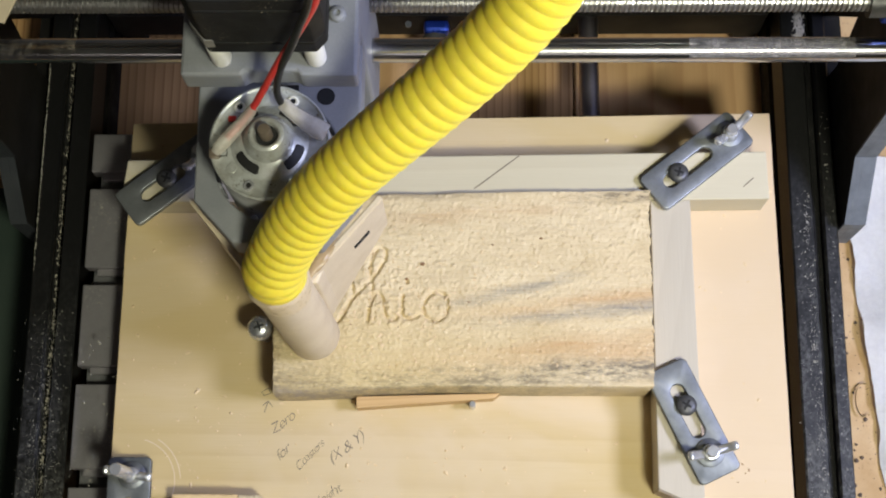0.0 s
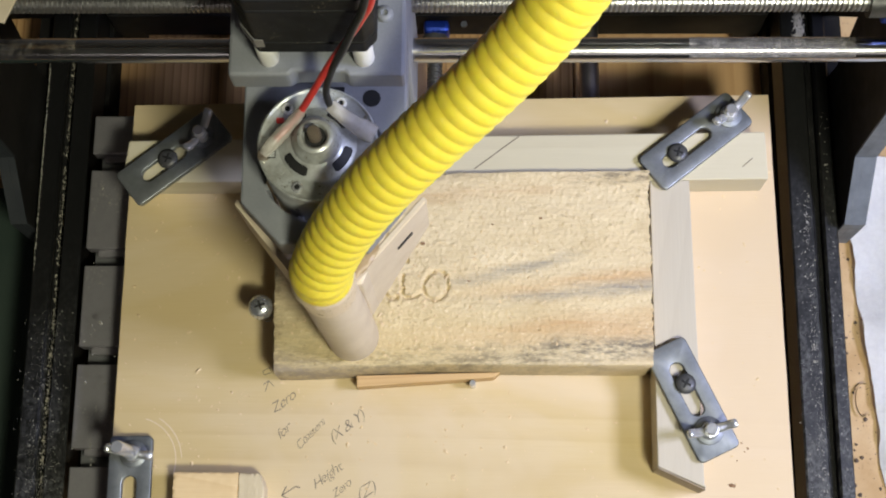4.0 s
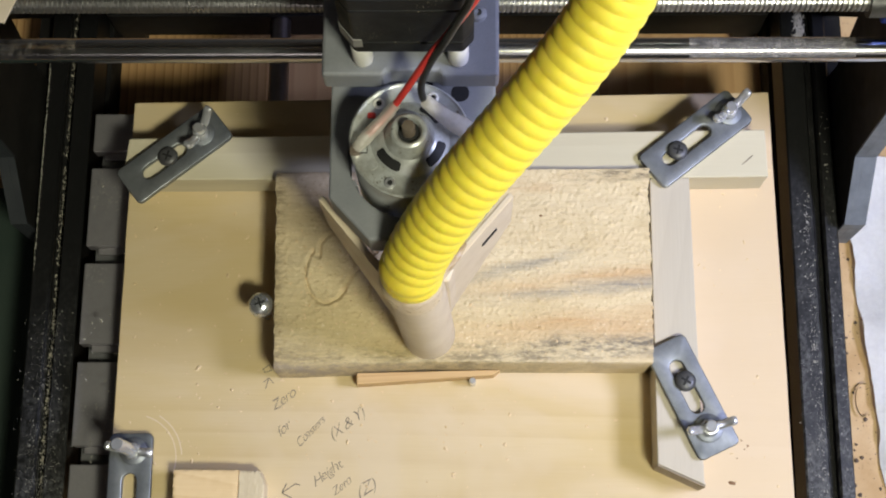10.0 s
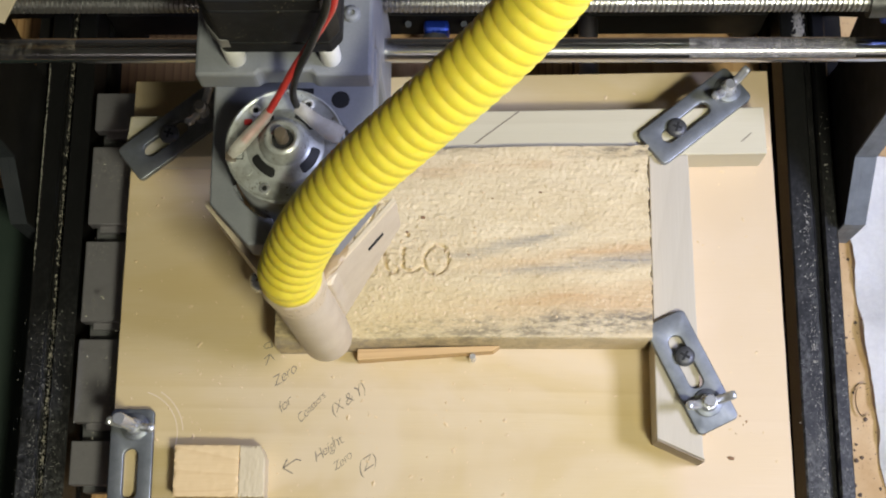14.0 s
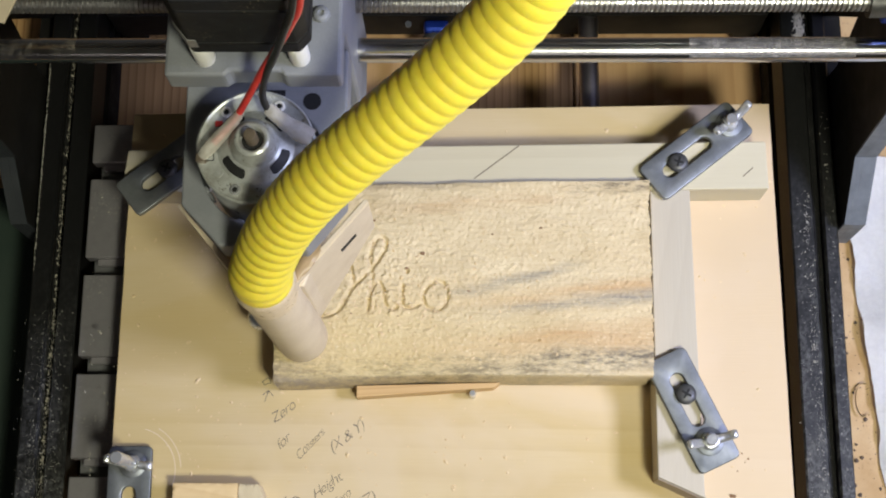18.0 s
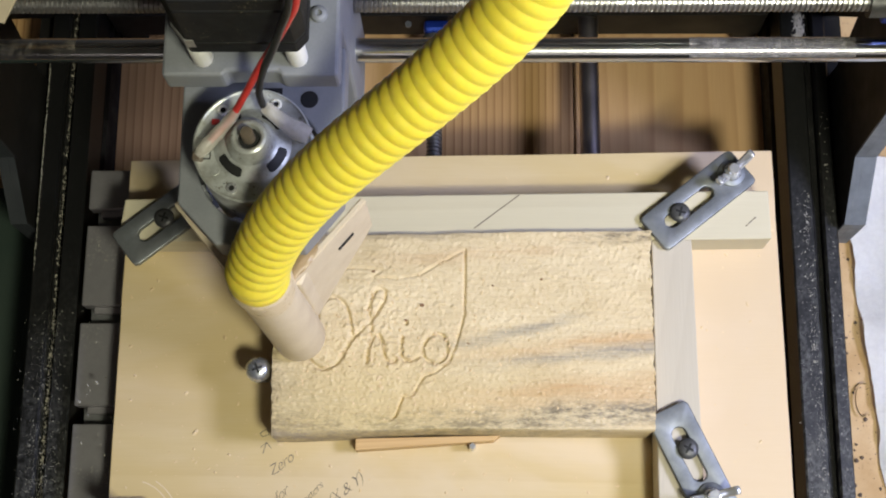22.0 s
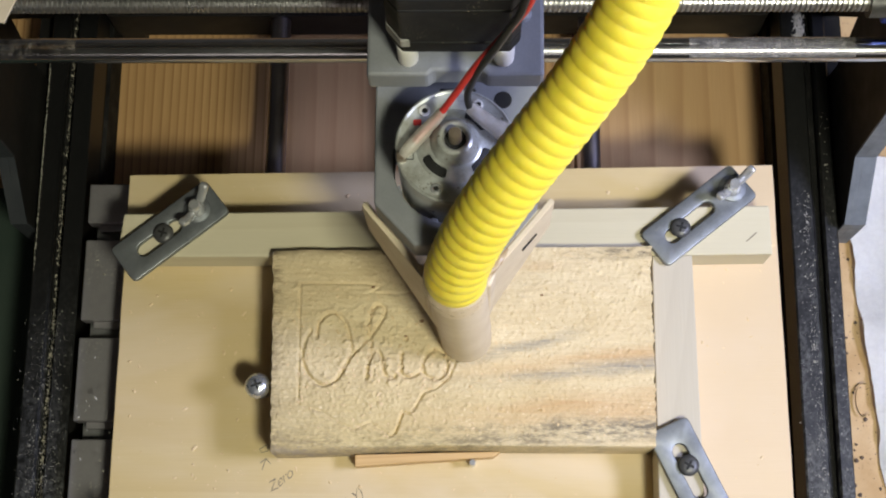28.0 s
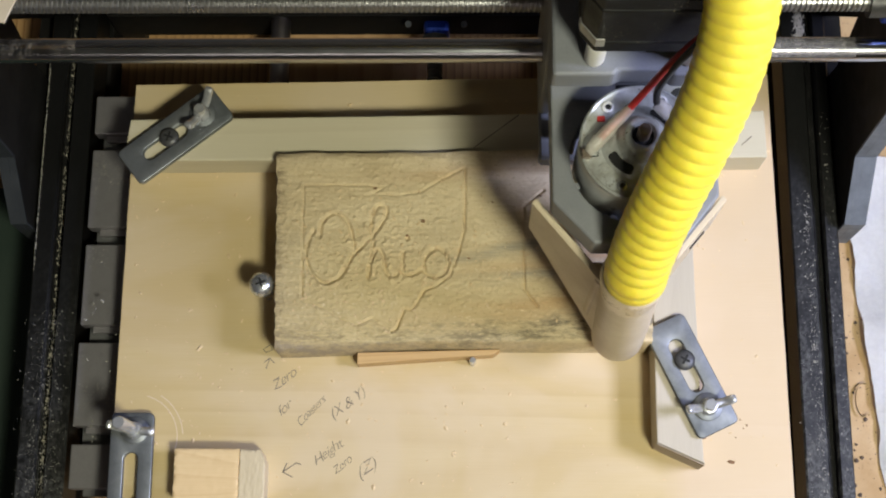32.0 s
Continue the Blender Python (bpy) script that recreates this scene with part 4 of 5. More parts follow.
def spindle():
    # holder, an octagonal plate with the motor through it; it slides up and down in the carriage
    outline = [(-29.8, 44.5), (29.8, 44.5), (29.8, -13.5), (16.0, -31.0), (-15.0, -31.0), (-29.5, -15.5)]
    ring = [(23.0 * math.cos(2 * math.pi * k / 40), 23.0 * math.sin(2 * math.pi * k / 40)) for k in range(40)]
    holder = part("spindle_holder", made(prism, outline, 190, 206, "z", 0.8, ring), GREY_ABS, CARRIAGE, "grey plastic motor holder")
    part("adjuster_hole", made(rod, (17.0, 24.0, 205.0), (17.0, 24.0, 206.15), 3.3, 24), VOID, holder)
    part("clamp_gap", made(box, -6, 7, 26.0, 28.4, 205.4, 206.2), VOID, holder)
    for a in (20, 65, 115, 160, 205, 250, 295, 335):
        part("grip_rib", made(box, 22.0, 23.4, -1.2, 1.2, 191, 205, 0.2), GREY_ABS, holder, at=pose(0, 0, 0, 0, 0, a))
    part("motor_can", made(lathe, [(19, 150), (20.8, 152), (21.0, 153), (21.0, 221.5), (20.6, 222.6)], (0, 0, 0), 56), CAN, holder, "zinc-plated motor can", 40)
    # end cap: rim, dished plate, bearing boss
    cap = [(20.9, 222.4), (21.1, 223.0), (21.1, 224.6), (20.5, 225.0), (20.0, 224.6), (19.6, 224.4), (13.7, 224.4), (13.2, 225.0), (9.6, 227.6), (8.7, 228.1), (8.3, 229.2), (8.0, 230.4), (7.0, 231.3), (6.6, 232.4), (6.2, 233.6), (5.4, 234.1), (4.6, 233.9), (3.9, 233.0), (3.7, 231.0), (0.05, 230.8)]
    part("end_cap", made(lathe, cap, (0, 0, 0), 56), CAP, holder, "stained steel end cap", 35)
    part("bearing_well", made(rod, (0, 0, 230.9), (0, 0, 232.2), 3.68, 28), VOID, holder)
    part("shaft_end", made(lathe, [(2.3, 231), (2.3, 238.2), (1.9, 238.9), (0.05, 239.1)], (0, 0, 0), 24), SHAFT, holder, "dull brown shaft end", 40)
    # vent slots bent round the boss
    for a0, a1 in ((203, 254), (303, 352), (28, 72), (112, 155)):
        bm = bmesh.new()
        n, rows = 12, []
        for k in range(n + 1):
            q = radians(a0 + (a1 - a0) * k / n)
            pinch = 0.55 if k in (0, n) else 0.0
            rows.append([bm.verts.new(Vector((r * math.cos(q), r * math.sin(q), zz)) * M) for r, zz in ((9.7 + pinch, 224.2), (9.7 + pinch, 227.72 - 0.72 * pinch), (12.7 - pinch, 225.55 + 0.72 * pinch), (12.7 - pinch, 224.2))])
        for r0, r1 in zip(rows, rows[1:]):
            for k in range(3):
                bm.faces.new((r0[k], r0[k + 1], r1[k + 1], r1[k]))
        part("vent_slot", bm, VOID, holder)
    for a, shade in ((130, NYLON), (63, NYLON), (247, BRIGHT), (300, BRIGHT)):
        q = radians(a)
        eyelet = part("eyelet", made(lathe, [(2.0, 224.4), (2.0, 224.9), (1.3, 225.1), (1.0, 224.7)], (17.0 * math.cos(q), 17.0 * math.sin(q), 0), 18), shade, holder, smooth=50)
        part("eyelet_hole", made(rod, (17.0 * math.cos(q), 17.0 * math.sin(q), 224.5), (17.0 * math.cos(q), 17.0 * math.sin(q), 225.15), 0.9, 12), VOID, holder)
    part("plate_seat", made(box, -18.5, -14.6, -5.0, -1.2, 224.3, 224.62), VOID, holder)
    part("terminal_plate", made(box, -18.2, -14.9, -4.7, -1.5, 224.4, 224.95, 0.2), CAP, holder)
    for a in (216, 313):
        q = radians(a)
        part("stamped_disc", made(rod, (15.8 * math.cos(q), 15.8 * math.sin(q), 224.3), (15.8 * math.cos(q), 15.8 * math.sin(q), 224.8), 1.7, 18), CAP, holder)
    part("red_dot", made(box, -14.8, -12.0, 7.6, 9.8, 224.3, 224.75, 0.3), RED, holder, "red polarity mark", at=None)
    # terminals in milky sleeves, and the leads that leave them
    part("terminal", made(box, -20.4, -17.2, -6.0, -3.0, 224.2, 227.5, 0.2), SHAFT, holder)
    part("sleeve", made(pipe, bend([(-18.6, -4.6, 227.2), (-12.9, 1.3, 229.0), (-7.6, 6.4, 231.4), (-4.2, 9.0, 235.4)], 5), [1.6, 2.2, 2.4, 2.5, 2.5, 2.4, 2.5, 2.3, 2.2, 2.1, 2.2, 2.1, 2.0, 1.9, 1.8, 1.7], 14), SLEEVE, holder, "milky heat-shrink sleeve", 60)
    part("sleeve", made(pipe, bend([(20.2, 2.0, 228.4), (14.8, 4.6, 229.6), (10.2, 7.6, 230.6), (4.9, 11.6, 232.4)], 4), [3.2, 3.5, 3.6, 3.6, 3.4, 3.1, 2.9, 2.9, 2.8, 2.6, 2.6, 2.5, 2.4], 14), SLEEVE, holder, "milky heat-shrink sleeve", 60)
    part("red_lead", made(pipe, bend([(-14.2, 0.2, 228.6), (-7.4, 6.6, 231.5), (-0.2, 11.8, 243), (7.3, 16.6, 258), (14.5, 19.4, 272), (19.7, 20.8, 284), (23.6, 22.0, 296), (26, 26, 318)], 6), 1.25, 12), RED, holder, "red lead", 60)
    part("black_lead", made(pipe, bend([(5.6, 10.8, 231.6), (4.6, 11.6, 235), (4.4, 13.2, 242), (7.4, 15.2, 255), (12.6, 16.8, 269), (17.0, 18.0, 283), (21.4, 20.0, 297), (25, 28, 320)], 6), 1.3, 12), BLACK_WIRE, holder, "black lead", 60)
    part("collet", made(lathe, [(4, 150), (4, 140), (8.5, 138), (8.5, 124), (6, 120), (6, 112)], (0, 0, 0), 28), BRIGHT, holder, smooth=40)
    part("cutter", made(lathe, [(1.6, 113), (1.6, 103), (0.1, 99.3)], (0, 0, 0), 14), BRIGHT, holder, smooth=40)
    # dust shoe: two fins, a back web and a slanting tube
    def fin(bm, a, b, inward, z_top, z_tip, z_low):
        n = Vector((b[0] - a[0], b[1] - a[1], 0)).normalized()
        side = Vector((-n.y, n.x, 0)) * inward * 2.6
        q = [Vector((*a, z_top)), Vector((*b, z_top)), Vector((*b, z_low)), Vector((*a, z_tip))]
        f = [bm.verts.new(v * M) for v in q]
        g = [bm.verts.new((v + side) * M) for v in q]
        bm.faces.new(f)
        bm.faces.new(g[::-1])
        for i in range(4):
            j = (i + 1) % 4
            bm.faces.new((f[j], f[i], g[i], g[j]))
        bmesh.ops.recalc_face_normals(bm, faces=bm.faces[:])
        bmesh.ops.bevel(bm, geom=bm.edges[:], offset=0.5 * M, segments=2, affect="EDGES")
    shoe = made(lathe, [(9.8, 0), (10.5, 0.6), (10.9, 2.2), (11.0, 20), (11.1, 58), (11.0, 88), (10.2, 94), (9.4, 97)], (3.4, -45.2, 102.4), 48, (-4.0, 4.6, 99.0))
    for v in shoe.verts:
        if v.co.z < 0.106:
            v.co.z += 0.0007 * noise.noise(v.co * 330)
    part("dust_shoe", shoe, PRINT, holder, "tan printed dust shoe tube", 50)
    part("shoe_fin", made(fin, (-36.0, -9.4), (-6.4, -45.3), 1, 184, 150, 106), PRINT, holder, "tan printed fin", 40)
    part("shoe_fin", made(fin, (37.0, -8.2), (8.0, -42.7), -1, 184, 150, 107), PRINT, holder, "tan printed fin", 40)
    part("shoe_web", made(prism, [(-15.0, -31.4), (16.0, -31.4), (13.0, -40.0), (-12.0, -40.0)], 122, 180, "z", 1.0), PRINT, holder)
    part("fin_slot", made(box, -4.2, 4.2, -0.5, 0.5, -1.0, 1.0), VOID, holder, at=pose(0.0278, -0.0192, 0.166, 0, 0, 50))
    # glue smeared over the joint of tube and hose, and a blob of it in the corner of the fin
    bm = made(lathe, [(10.9, 78), (11.3, 84), (11.75, 89), (11.95, 92.5), (11.75, 95), (11.0, 96.5)], (3.4, -47.0, 102.4), 40, (-4.0, 6.4, 99.0), False)
    for v in bm.verts:
        high = max(0.0, min(1.0, (v.co.z / M - 186) / 10))
        v.co.z += high * M * (1.6 * noise.noise(v.co * 160) + 0.8 * noise.noise(v.co * 420))
    part("glue_collar", bm, GLUE, holder, "smeared glue round the hose", 70)
    bm = bmesh.new()
    bmesh.ops.create_icosphere(bm, subdivisions=3, radius=1.0)
    for v in bm.verts:
        k = 1 + 0.35 * noise.noise(v.co * 2.2) + 0.15 * noise.noise(v.co * 6)
        q = Vector((2.6 * v.co.x * k, 9.0 * v.co.y * k, 0))
        q.rotate(Euler((0, 0, radians(-34))))
        v.co = (Vector((13.6, -32.0, 183.9 + 0.8 * v.co.z * k)) + q) * M
    part("glue_blob", bm, GLUE_AMBER, holder, "amber blob of glue", 70)
    return holder


HOLDER = spindle()

# ---------------------------------------------------------------- the hose, ring by ring
HOSE_RINGS, HOSE_PITCH, HOSE_CLIMB = 80, 4.9, 0.07
HOSE_SHAPE = [
    [(-71.4, 111.9, 203.9), (21.8, 36.2, 97.9), (61.4, 8.3, -49.4), (-22.5, 1.1, 11.7)],
    [(0.2, -5.1, 1.1), (-12.8, -5.6, 7.6), (1.7, 33.6, -16.4), (-2.4, -8.4, 8.2)],
    [(0.5, 3.8, -0.9), (-4.2, 4.4, -5.3), (1.4, -10.5, 19.5), (-7.8, 1.9, -8.0)],
]


def hose_line(shift, lift):
    """The hose's centre line with the carriage moved by shift (mm): a cubic whose bend eases as the carriage comes under the hose's far end."""
    s = shift / 100
    terms = [sum((Vector(HOSE_SHAPE[p][k]) * s ** p for p in range(3)), Vector()) for k in range(4)]
    root = Vector((-70.9 + shift, 111.9, 203.9 + lift))
    line = [root + Vector((0.2, -0.45, -4))]
    for n in range(0, 65):
        u = n / 40
        p = terms[0] + terms[1] * u + terms[2] * u * u + terms[3] * u ** 3 + Vector((shift, 0, 0))
        # its far part climbs on towards the hook above the bench
        p = p.lerp(Vector((0, 0, 675)), HOSE_CLIMB * max(0.0, u - 0.15) ** 1.5)
        if n == 0:
            gap = root - p
        line.append(p + gap * max(0.0, 1 - u / 0.4) ** 2)
    # the bend out of the tube is spread over several rings
    for _ in range(40):
        line[2:22] = [(a + b * 2 + c) / 4 for a, b, c in zip(line[1:21], line[2:22], line[3:23])]
    return line


def hose_poses(shift, lift):
    """The pose of each ring, spaced evenly along the line and running on straight past its end."""
    line = hose_line(shift, lift)
    line += [line[-1] + (line[-1] - line[-2]).normalized() * k * 20 for k in range(1, 20)]
    out, i, run = [], 0, 0.0
    for k in range(HOSE_RINGS):
        want = k * HOSE_PITCH
        while run + (line[i + 1] - line[i]).length < want:
            run += (line[i + 1] - line[i]).length
            i += 1
        u = (want - run) / (line[i + 1] - line[i]).length
        way = line[min(i + 2, len(line) - 1)] - line[max(i - 1, 0)]
        out.append(Matrix.Translation((line[i] + (line[i + 1] - line[i]) * u) * M) @ way.to_track_quat("Z", "Y").to_matrix().to_4x4())
    return out


def hose():
    ob = thing("dust_hose", (0, 0, 0), "yellow corrugated plastic dust hose", "hose")
    p = HOSE_PITCH
    profile = [(10.0, -1.1 * p), (10.7, -0.7 * p), (10.98, -0.56 * p), (11.04, -0.48 * p), (11.17, -0.36 * p), (11.34, -0.2 * p), (11.42, 0.0), (11.34, 0.2 * p), (11.17, 0.36 * p), (11.04, 0.48 * p), (10.98, 0.56 * p), (10.7, 0.7 * p), (10.0, 1.1 * p)]
    bm = made(lathe, profile, (0, 0, 0), 36, (0, 0, 1), False)
    first = part("hose_ring", bm, HOSE, ob, smooth=70)
    rings = [first]
    for _ in range(HOSE_RINGS - 1):
        q = new("hose_ring", first.data)
        q.parent = ob
        rings.append(q)
    return rings


RINGS = hose()

# ---------------------------------------------------------------- beside the machine


def paper_towel():
    ob = thing("paper_towel", (235, 120, 0), "crumpled white paper towel on the bench", "paper towel")
    bm = bmesh.new()
    nx, ny = 26, 70
    grid = [[None] * ny for _ in range(nx)]
    for i in range(nx):
        for j in range(ny):
            u, v = i / (nx - 1), j / (ny - 1)
            y = -190 + 290 * v
            x = -35 + 150 * u + (1 - u) * (0.10 * (120 - y) * 0.8 - 14 + 2.2 * noise.noise(Vector((v * 14, 0, 1))) + 0.8 * noise.noise(Vector((v * 60, 0, 4))))
            z = 7 + 9 * u + 7 * noise.noise(Vector((x / 26, y / 30, 0))) + 3 * noise.noise(Vector((x / 8, y / 8, 3))) - 3 * (1 - u) ** 3
            grid[i][j] = bm.verts.new((x * M, y * M, max(1.5, z) * M))
    for i in range(nx - 1):
        for j in range(ny - 1):
            bm.faces.new((grid[i][j], grid[i + 1][j], grid[i + 1][j + 1], grid[i][j + 1]))
    bmesh.ops.solidify(bm, geom=bm.faces[:], thickness=0.6 * M)
    part("sheet", bm, CLOTH, ob, smooth=80)


paper_towel()
mat = thing("dark_mat", (-320, 180, 0), "dark green mat lying on the bench", "mat")
part("sheet", made(box, -200, 104, -400, 25, 0.3, 3, 0.5), MAT, mat)
card = thing("cream_card", (-180, 222, 200), "cream card tucked against the gantry panel", "card")
part("sheet", made(prism, [(-14, -10), (2, -12), (12, 14), (-14, 16)], 0, 1.2, "z", 0.2), CREAM, card)


def debris():
    rng = random.Random(8)
    ob = tagged(thing("bench_debris", (180, 120, 0), "dark wood crumbs along the rail", "debris"), kind="stuff")
    bm = bmesh.new()
    for _ in range(260):
        x, y, s = rng.uniform(-6, 24), rng.uniform(-110, 70), rng.uniform(0.15, 0.75) * (0.5 + 1.3 * rng.random() ** 5)
        made_v = bmesh.ops.create_icosphere(bm, subdivisions=1, radius=s * M)["verts"]
        for v in made_v:
            v.co = Vector((v.co.x * rng.uniform(0.7, 1.5) + x * M, v.co.y * rng.uniform(0.7, 1.4) + y * M, v.co.z * 0.6 + 0.4 * s * M))
    part("crumbs", bm, worn("dark_crumbs", (0.12, 0.08, 0.05), (0.06, 0.05, 0.045), 0.8), ob)


debris()


def shaving():
    ob = thing("wood_shaving", (197, 95, 0), "curled pale pine shaving on the bench", "shaving")
    bm = bmesh.new()
    rows = []
    for k in range(22):
        a = radians(70 + 235 * k / 21)
        r = 8.5 - 0.09 * k
        rows.append([bm.verts.new(Vector((r * 0.55 * math.cos(a) - 4, r * 1.1 * math.sin(a), z + 0.05 * k)) * M) for z in (0.8, 3.5)])
    for p, q in zip(rows, rows[1:]):
        bm.faces.new((p[0], q[0], q[1], p[1]))
    bmesh.ops.solidify(bm, geom=bm.faces[:], thickness=2.8 * M)
    part("curl", bm, PINE_PALE, ob, smooth=60)


shaving()


def chips(name, label, rng, spots, area, z, lo, hi, material, origin):
    """Sawdust chips strewn over a surface that slides with the bed."""
    ob = on_bed(tagged(thing(name, origin, label, "sawdust"), kind="stuff"))
    verts, faces = [], []
    for _ in range(spots):
        x, y = area(rng)
        s, a = rng.uniform(lo, hi) * (0.4 + rng.random() ** 3), rng.uniform(0, math.pi)
        h = s * rng.uniform(0.3, 0.7)
        base = len(verts)
        k = rng.randint(5, 6)
        stretch = rng.uniform(1, 2.2)
        ground = z(x, y) if callable(z) else z
        for q in range(k):
            b = 2 * math.pi * q / k
            px, py = s * stretch * math.cos(b) * rng.uniform(0.7, 1.2), s * math.sin(b) * rng.uniform(0.7, 1.2)
            verts.append(((x + px * math.cos(a) - py * math.sin(a)) * M, (y + px * math.sin(a) + py * math.cos(a)) * M, ground * M))
        verts.append((x * M, y * M, (ground + h) * M))
        for q in range(k):
            faces.append((base + q, base + (q + 1) % k, base + k))
    mesh = bpy.data.meshes.new("chips")
    mesh.from_pydata(verts, [], faces)
    mesh.materials.append(material)
    piece = new("chips", mesh)
    piece.parent = ob
    return ob


RNG = random.Random(21)


def board_area(r):
    while True:
        x, y = r.uniform(-157, 137), r.uniform(22, 212)
        if not (-92 < x < 100 and 84 < y < 196) and (r.random() < 0.5 or x < 20):
            return x, y


def carving_area(r):
    while True:
        x, y = r.gauss(-38, 40), r.gauss(120, 26)
        if -82 < x < 72 and 90 < y < 166:
            return x, y


def dust_row(name, spots, x0, x1, y0, y1, z, lean, least=0.08, most=0.3, material=None):
    """Sawdust caught along a rail's slot, thicker towards the front; one row paints a lit edge."""
    rng = random.Random(int(x0 * 7))
    ob = tagged(thing(name, (0, 0, 0), "pale grains along the rail: sawdust, in one row a lit edge", "sawdust"), kind="stuff")
    bm = bmesh.new()
    for _ in range(spots):
        u = rng.random() ** lean
        x, y, r = rng.gauss((x0 + x1) / 2, (x1 - x0) / 4), y0 + (y1 - y0) * u, rng.uniform(least, most) * (0.4 + rng.random())
        a = [bm.verts.new(Vector((x + r * math.cos(q) * rng.uniform(0.6, 1.3), y + 1.4 * r * math.sin(q), z + 0.04)) * M) for q in (0, 1.3, 2.5, 3.8, 5.0)]
        top = bm.verts.new(Vector((x, y, z + r * 0.7)) * M)
        for k in range(5):
            bm.faces.new((a[k], a[(k + 1) % 5], top))
    part("grains", bm, material or DUST_GREY, ob)


DUST_GREY = worn("greyed_sawdust", (0.40, 0.38, 0.33), (0.22, 0.205, 0.175), 0.85, 0.0, 300)
DUST_PALE = worn("pale_rail_sawdust", (0.46, 0.42, 0.33), (0.28, 0.25, 0.19), 0.85, 0.0, 300)
dust_row("sawdust_and_lit_edge", 1300, -200.4, -197.6, -60, 300, 45.0, 1.2, 0.12, 0.42, DUST_PALE)
dust_row("sawdust_and_lit_edge", 2600, -209, -189, -60, 130, 50.0, 1.6, 0.06, 0.22)
# these grains paint the bright lit line along the left rail's outer edge
dust_row("sawdust_and_lit_edge", 600, -209.7, -209.0, 150, 262, 50.0, 0.8)
dust_row("sawdust_and_lit_edge", 700, 156.5, 161.2, -60, 190, 50.0, 1.3, 0.08, 0.3, DUST_GREY)
dust_row("sawdust_and_lit_edge", 160, 151.5, 159, -60, 190, 50.0, 1.2)
dust_row("sawdust_and_lit_edge", 500, 157.5, 162, 262, 290, 50.0, 1.0, 0.2, 0.7, DUST_GREY)
dust_row("sawdust_and_lit_edge", 160, 167, 172, -60, 230, 50.0, 1.5)
chips("sawdust_on_board", "pale sawdust chips strewn on the plywood", RNG, 380, board_area, 0.05, 0.3, 0.95, DUST, (0, 0, 75))
chips("brown_crumbs", "dark brown crumbs scattered by the side fence", RNG, 14, lambda r: (r.uniform(96, 125), r.uniform(38, 66)), 0.05, 0.4, 1.3, KNOT, (0, 0, 75))
chips("sawdust_on_bed", "pale sawdust chips strewn on the aluminium bed", RNG, 60, lambda r: (r.gauss(-172, 4), r.choice((60, 76, 108, 125, 172)) + r.gauss(0, 7)), 0.05, 0.18, 0.5, DUST_GREY, (0, 0, 69))
chips("sawdust_on_carving", "pale sawdust heaped over the carving", RNG, 1700, carving_area, lambda x, y: SURFACE(x / 0.988, (y - 83.75) / 0.988) - 0.12, 0.25, 0.7, DUST, (0, 0, 75))


def pencil(text, x, y, size, turn):
    """A pencilled word on the wasteboard."""
    curve = bpy.data.curves.new("note", "FONT")
    curve.body, curve.size, curve.shear = text, size * M, 0.4
    curve.space_character = 0.9
    curve.align_x, curve.align_y = "CENTER", "CENTER"
    curve.offset = -0.014 * size * M
    tmp = new("note", curve)
    bpy.context.view_layer.update()
    mesh = bpy.data.meshes.new_from_object(tmp.evaluated_get(bpy.context.evaluated_depsgraph_get()))
    bpy.data.objects.remove(tmp)
    mesh.materials.clear()
    mesh.materials.append(PENCIL)
    for v in mesh.vertices:
        q = Vector((v.co.x / size / M, 0.6 * v.co.y / size / M, x * 0.1))
        v.co.x += 0.10 * size * M * noise.noise(q * 1.9)
        v.co.y += 0.13 * size * M * noise.noise(q * 1.5 + Vector((5, 9, 2)))
    ob = new("pencil_note", mesh)
    ob.parent = BOARD
    ob.matrix_basis = pose((x + 10) * M, (y - 120) * M, 18.06 * M, 0, 0, turn)
    ob["label"] = "pencilled word on the plywood"


def pencil_line(points, w=0.35):
    bm = bmesh.new()
    for (ax, ay), (bx, by) in zip(points, points[1:]):
        d = Vector((bx - ax, by - ay, 0)).normalized()
        s = Vector((-d.y, d.x, 0)) * w / 2
        q = [Vector((ax + 10, ay - 120, 18.07)) + s, Vector((ax + 10, ay - 120, 18.07)) - s, Vector((bx + 10, by - 120, 18.07)) - s, Vector((bx + 10, by - 120, 18.07)) + s]
        bm.faces.new([bm.verts.new(v * M) for v in q])
    part("pencil_mark", bm, PENCIL, BOARD)


pencil("Zero", -84.5, 74.5, 6.6, 36)
pencil("for", -84, 61.5, 6.4, 40)
pencil("Coasters", -72, 60.0, 5.0, 46)
pencil("(X & Y)", -55.8, 63.5, 6.6, 38)
pencil("Height", -64.2, 42.0, 6.2, 38)
pencil("Zero", -57.5, 36.4, 5.2, 40)
pencil("(Z)", -46.8, 35.2, 8.0, 32)
pencil_line([(-75.5, 36.8), (-77.6, 37.4), (-83.4, 33.4)], 0.5)
pencil_line([(-81.6, 37.4), (-83.4, 33.4), (-79.0, 31.2)], 0.5)
pencil_line([(-92.5, 79), (-91, 84), (-93.5, 82)])
pencil_line([(-91, 84), (-88.8, 81.5)])
pencil_line([(-94, 88), (-91, 90), (-90, 87.5), (-93, 86.5), (-94, 88)])

SCUFF = worn("scuffed_ply", (0.74, 0.61, 0.43), (0.70, 0.56, 0.38), 0.5)


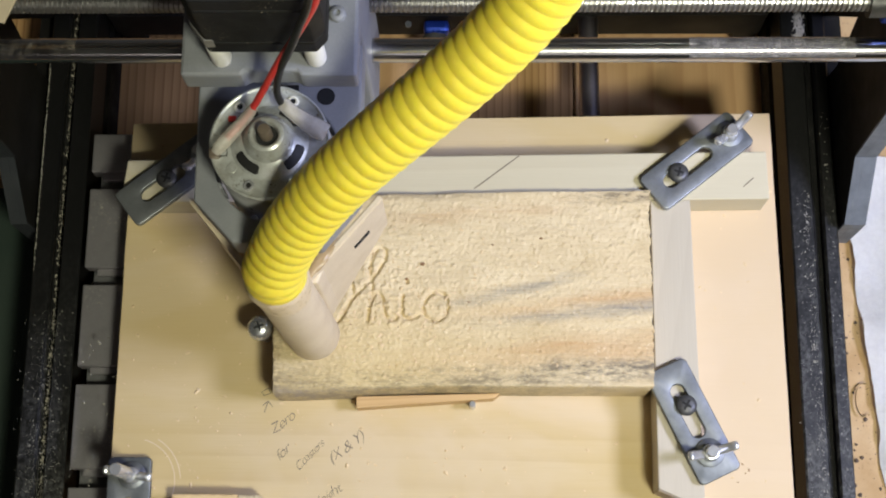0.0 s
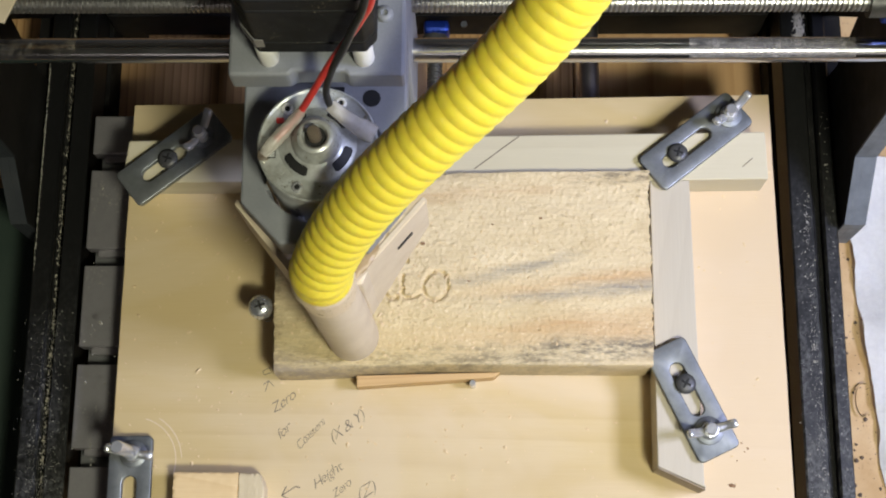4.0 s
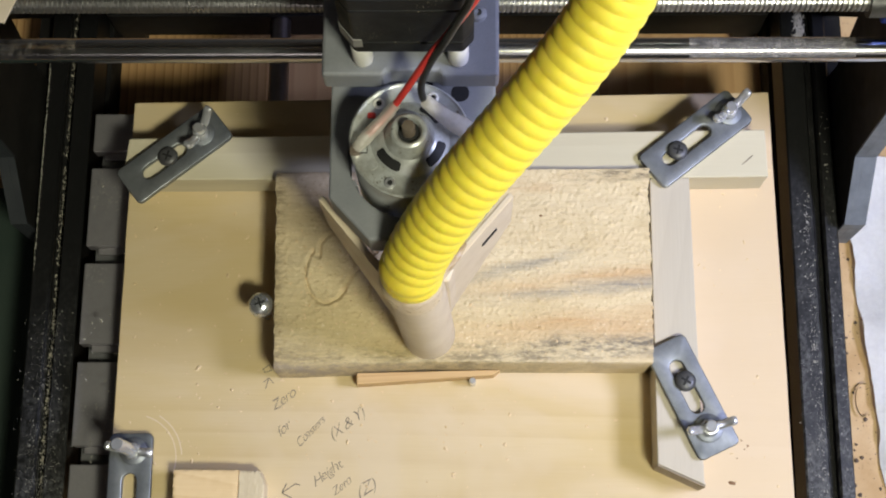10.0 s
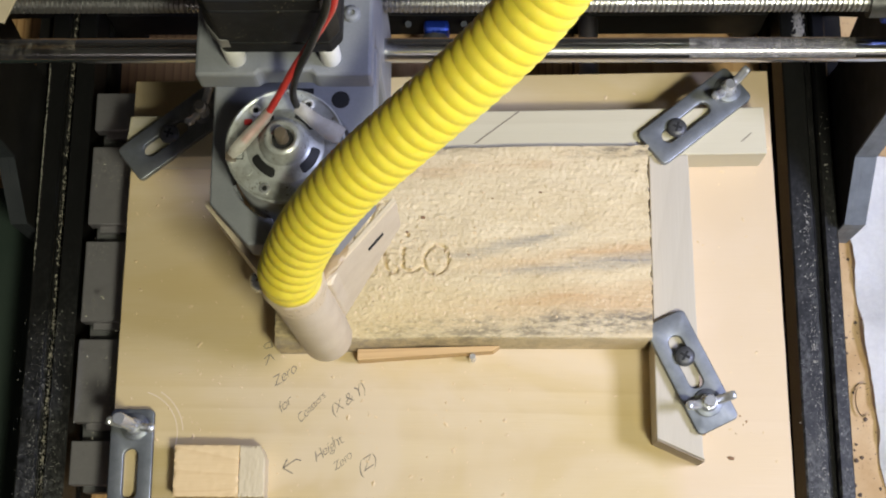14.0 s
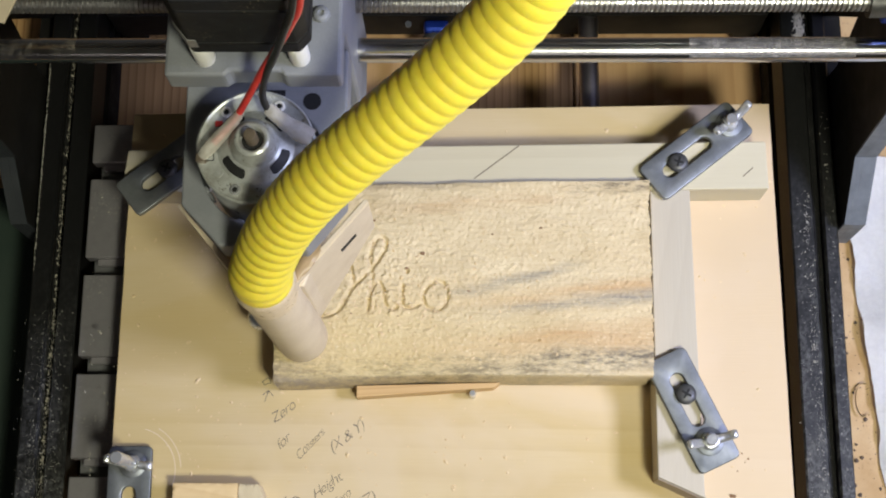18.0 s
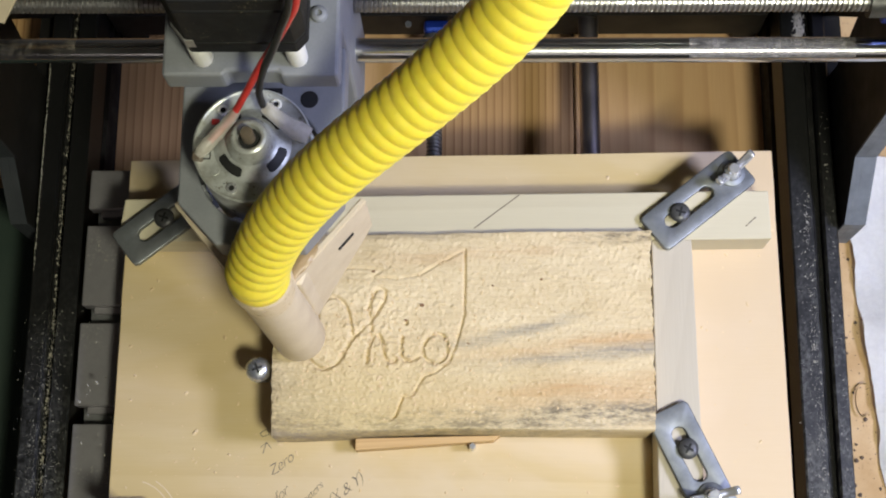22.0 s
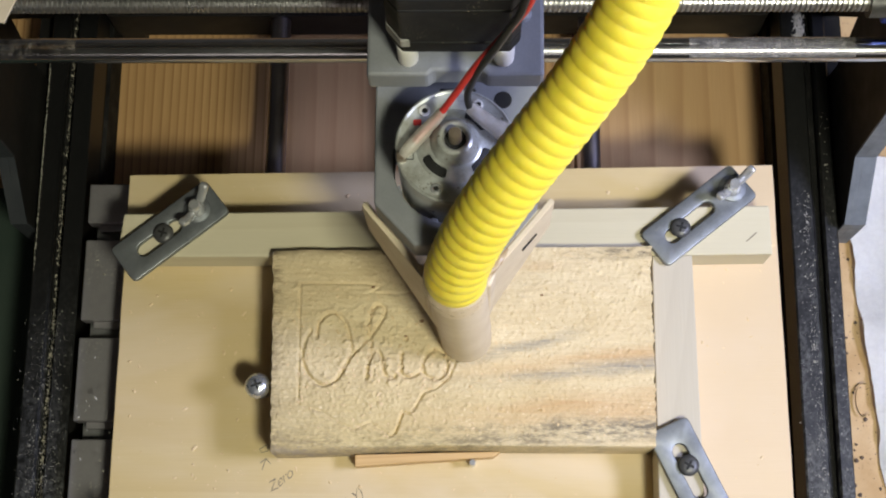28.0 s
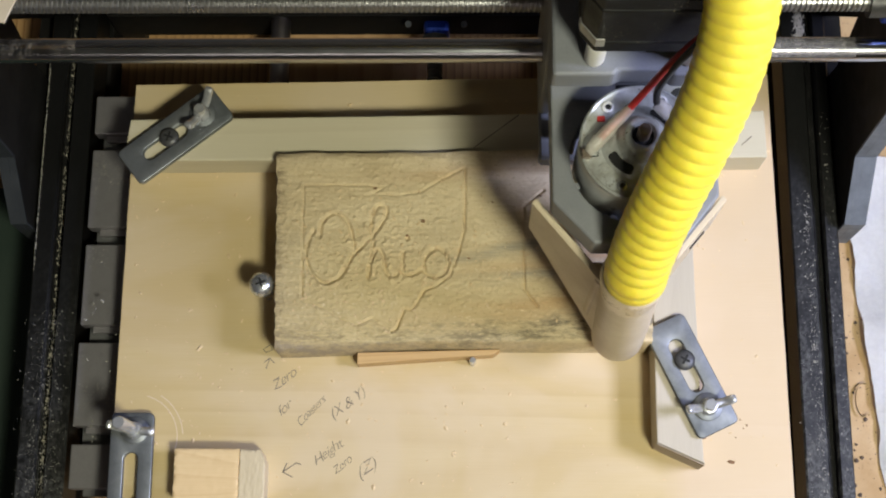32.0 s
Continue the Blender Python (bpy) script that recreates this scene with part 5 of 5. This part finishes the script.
def scuff(x, y, r, a0, a1):
    """A pale rubbed arc on the wasteboard."""
    bm = bmesh.new()
    arc = [radians(a0 + (a1 - a0) * k / 16) for k in range(17)]
    inner = [bm.verts.new(Vector((x + 10 + r * math.cos(a), y - 120 + r * math.sin(a), 18.05)) * M) for a in arc]
    outer = [bm.verts.new(Vector((x + 10 + (r + 0.5) * math.cos(a), y - 120 + (r + 0.5) * math.sin(a), 18.05)) * M) for a in arc]
    for k in range(16):
        bm.faces.new((inner[k], outer[k], outer[k + 1], inner[k + 1]))
    part("scuff_mark", bm, SCUFF, BOARD, "pale rubbed arc")


scuff(-150, 48, 19, -20, 75)
scuff(-150, 48, 21.5, 5, 60)

# ---------------------------------------------------------------- movement: seconds and millimetres
BED = [(0, 0.00), (0.5, 0.39), (1, 11.61), (1.5, 21.40), (2, 20.32), (2.5, 8.12), (3, 1.36), (3.5, 9.19), (5.5, 9.31), (6, 18.43), (6.5, 9.32), (7, 19.88), (7.5, -13.58), (8, -7.99), (8.5, -4.64), (9, 19.50), (9.5, -0.05), (10, 10.35), (10.5, 11.91), (11, 9.24), (11.5, 20.75), (12, 8.07), (12.5, 2.37), (13, 9.02), (13.5, 4.09), (14, 21.07), (14.5, 10.66), (16.5, 18.51), (17, -9.60), (17.5, 1.94), (18, 4.76), (18.5, 8.34), (19, -0.14), (19.5, 45.35), (20, 34.45), (20.5, 13.42), (21, -28.27), (21.5, -18.59), (22, -18.30), (22.5, 31.49), (23, 41.78), (23.5, 34.86), (24, 14.61), (24.5, -27.81), (25, -17.82), (25.5, -21.63), (27.5, 16.55), (28, -25.29), (28.5, -17.54), (29, -22.76), (29.5, 30.99), (30, 38.59), (30.5, 41.57), (31, 28.80), (31.5, -20.22), (32, 19.42)]
CROSS = [(0, 0.00, 4.04), (0.5, 1.16, 5.86), (1, 55.10, 0.92), (1.5, 53.20, 1.51), (2, 55.31, 0.58), (2.5, 24.06, 1.82), (3, 25.00, 3.39), (3.5, 16.47, 3.06), (5.5, 18.44, -0.34), (6, 30.20, -0.00), (6.5, 55.31, 1.28), (7, 35.04, 0.03), (7.5, 26.65, 0.01), (8, 22.92, -0.36), (8.5, -2.17, -0.20), (9, 5.19, 6.21), (9.5, -1.26, -0.83), (10, 48.93, 7.38), (10.5, 55.18, 6.19), (11, 48.92, -0.65), (11.5, 51.99, 7.42), (12, 23.54, -1.19), (12.5, 23.92, -1.24), (13, 16.16, -1.51), (13.5, 14.50, -1.22), (14, 5.04, 0.65), (14.5, 13.12, -1.56), (16.5, 30.06, -1.25), (17, 22.96, -0.89), (17.5, 22.10, -1.25), (18, -5.60, -1.02), (18.5, 1.71, 6.75), (19, -0.57, -0.89), (19.5, 31.22, 6.03), (20, 42.79, 0.86), (20.5, 59.91, 2.14), (21, 63.22, 2.13), (21.5, 25.19, 0.94), (22, -6.44, 0.98), (22.5, -1.83, 0.91), (23, 26.00, 0.59), (23.5, 42.44, -0.08), (24, 59.91, 0.87), (24.5, 64.42, 1.21), (25, 23.62, 0.00), (25.5, -6.42, -0.18), (27.5, 59.21, -0.08), (28, 64.49, 0.28), (28.5, 23.99, -1.28), (29, -6.04, -0.80), (29.5, -4.84, -0.97), (30, 24.59, -1.28), (30.5, 57.30, 7.90), (31, 92.76, 3.09), (31.5, 103.64, 3.94), (32, 128.41, 3.80)]


def motions():
    bases = [(ob, ob.matrix_basis.copy()) for ob in MOVES_BED]
    for ob, base in bases:
        walk(ob, [(t, Matrix.Translation((0, d * M, 0)) @ base) for t, d in BED])
    base = CARRIAGE.matrix_basis.copy()
    walk(CARRIAGE, [(t, Matrix.Translation((x * M, 0, 0)) @ base) for t, x, z in CROSS])
    walk(HOLDER, [(t, pose(0, 0, z * M)) for t, x, z in CROSS])
    for piece, when in FILLS:
        up, down = pose(0, 0, 0), pose(0, 0, -0.0036)
        walk(piece, [(0.0, up), (when - 0.15, up), (when + 0.15, down), (32.0, down)])
    keyed = [(t, hose_poses(x, z)) for t, x, z in CROSS]
    for k, ring in enumerate(RINGS):
        walk(ring, [(t, poses[k]) for t, poses in keyed])


motions()
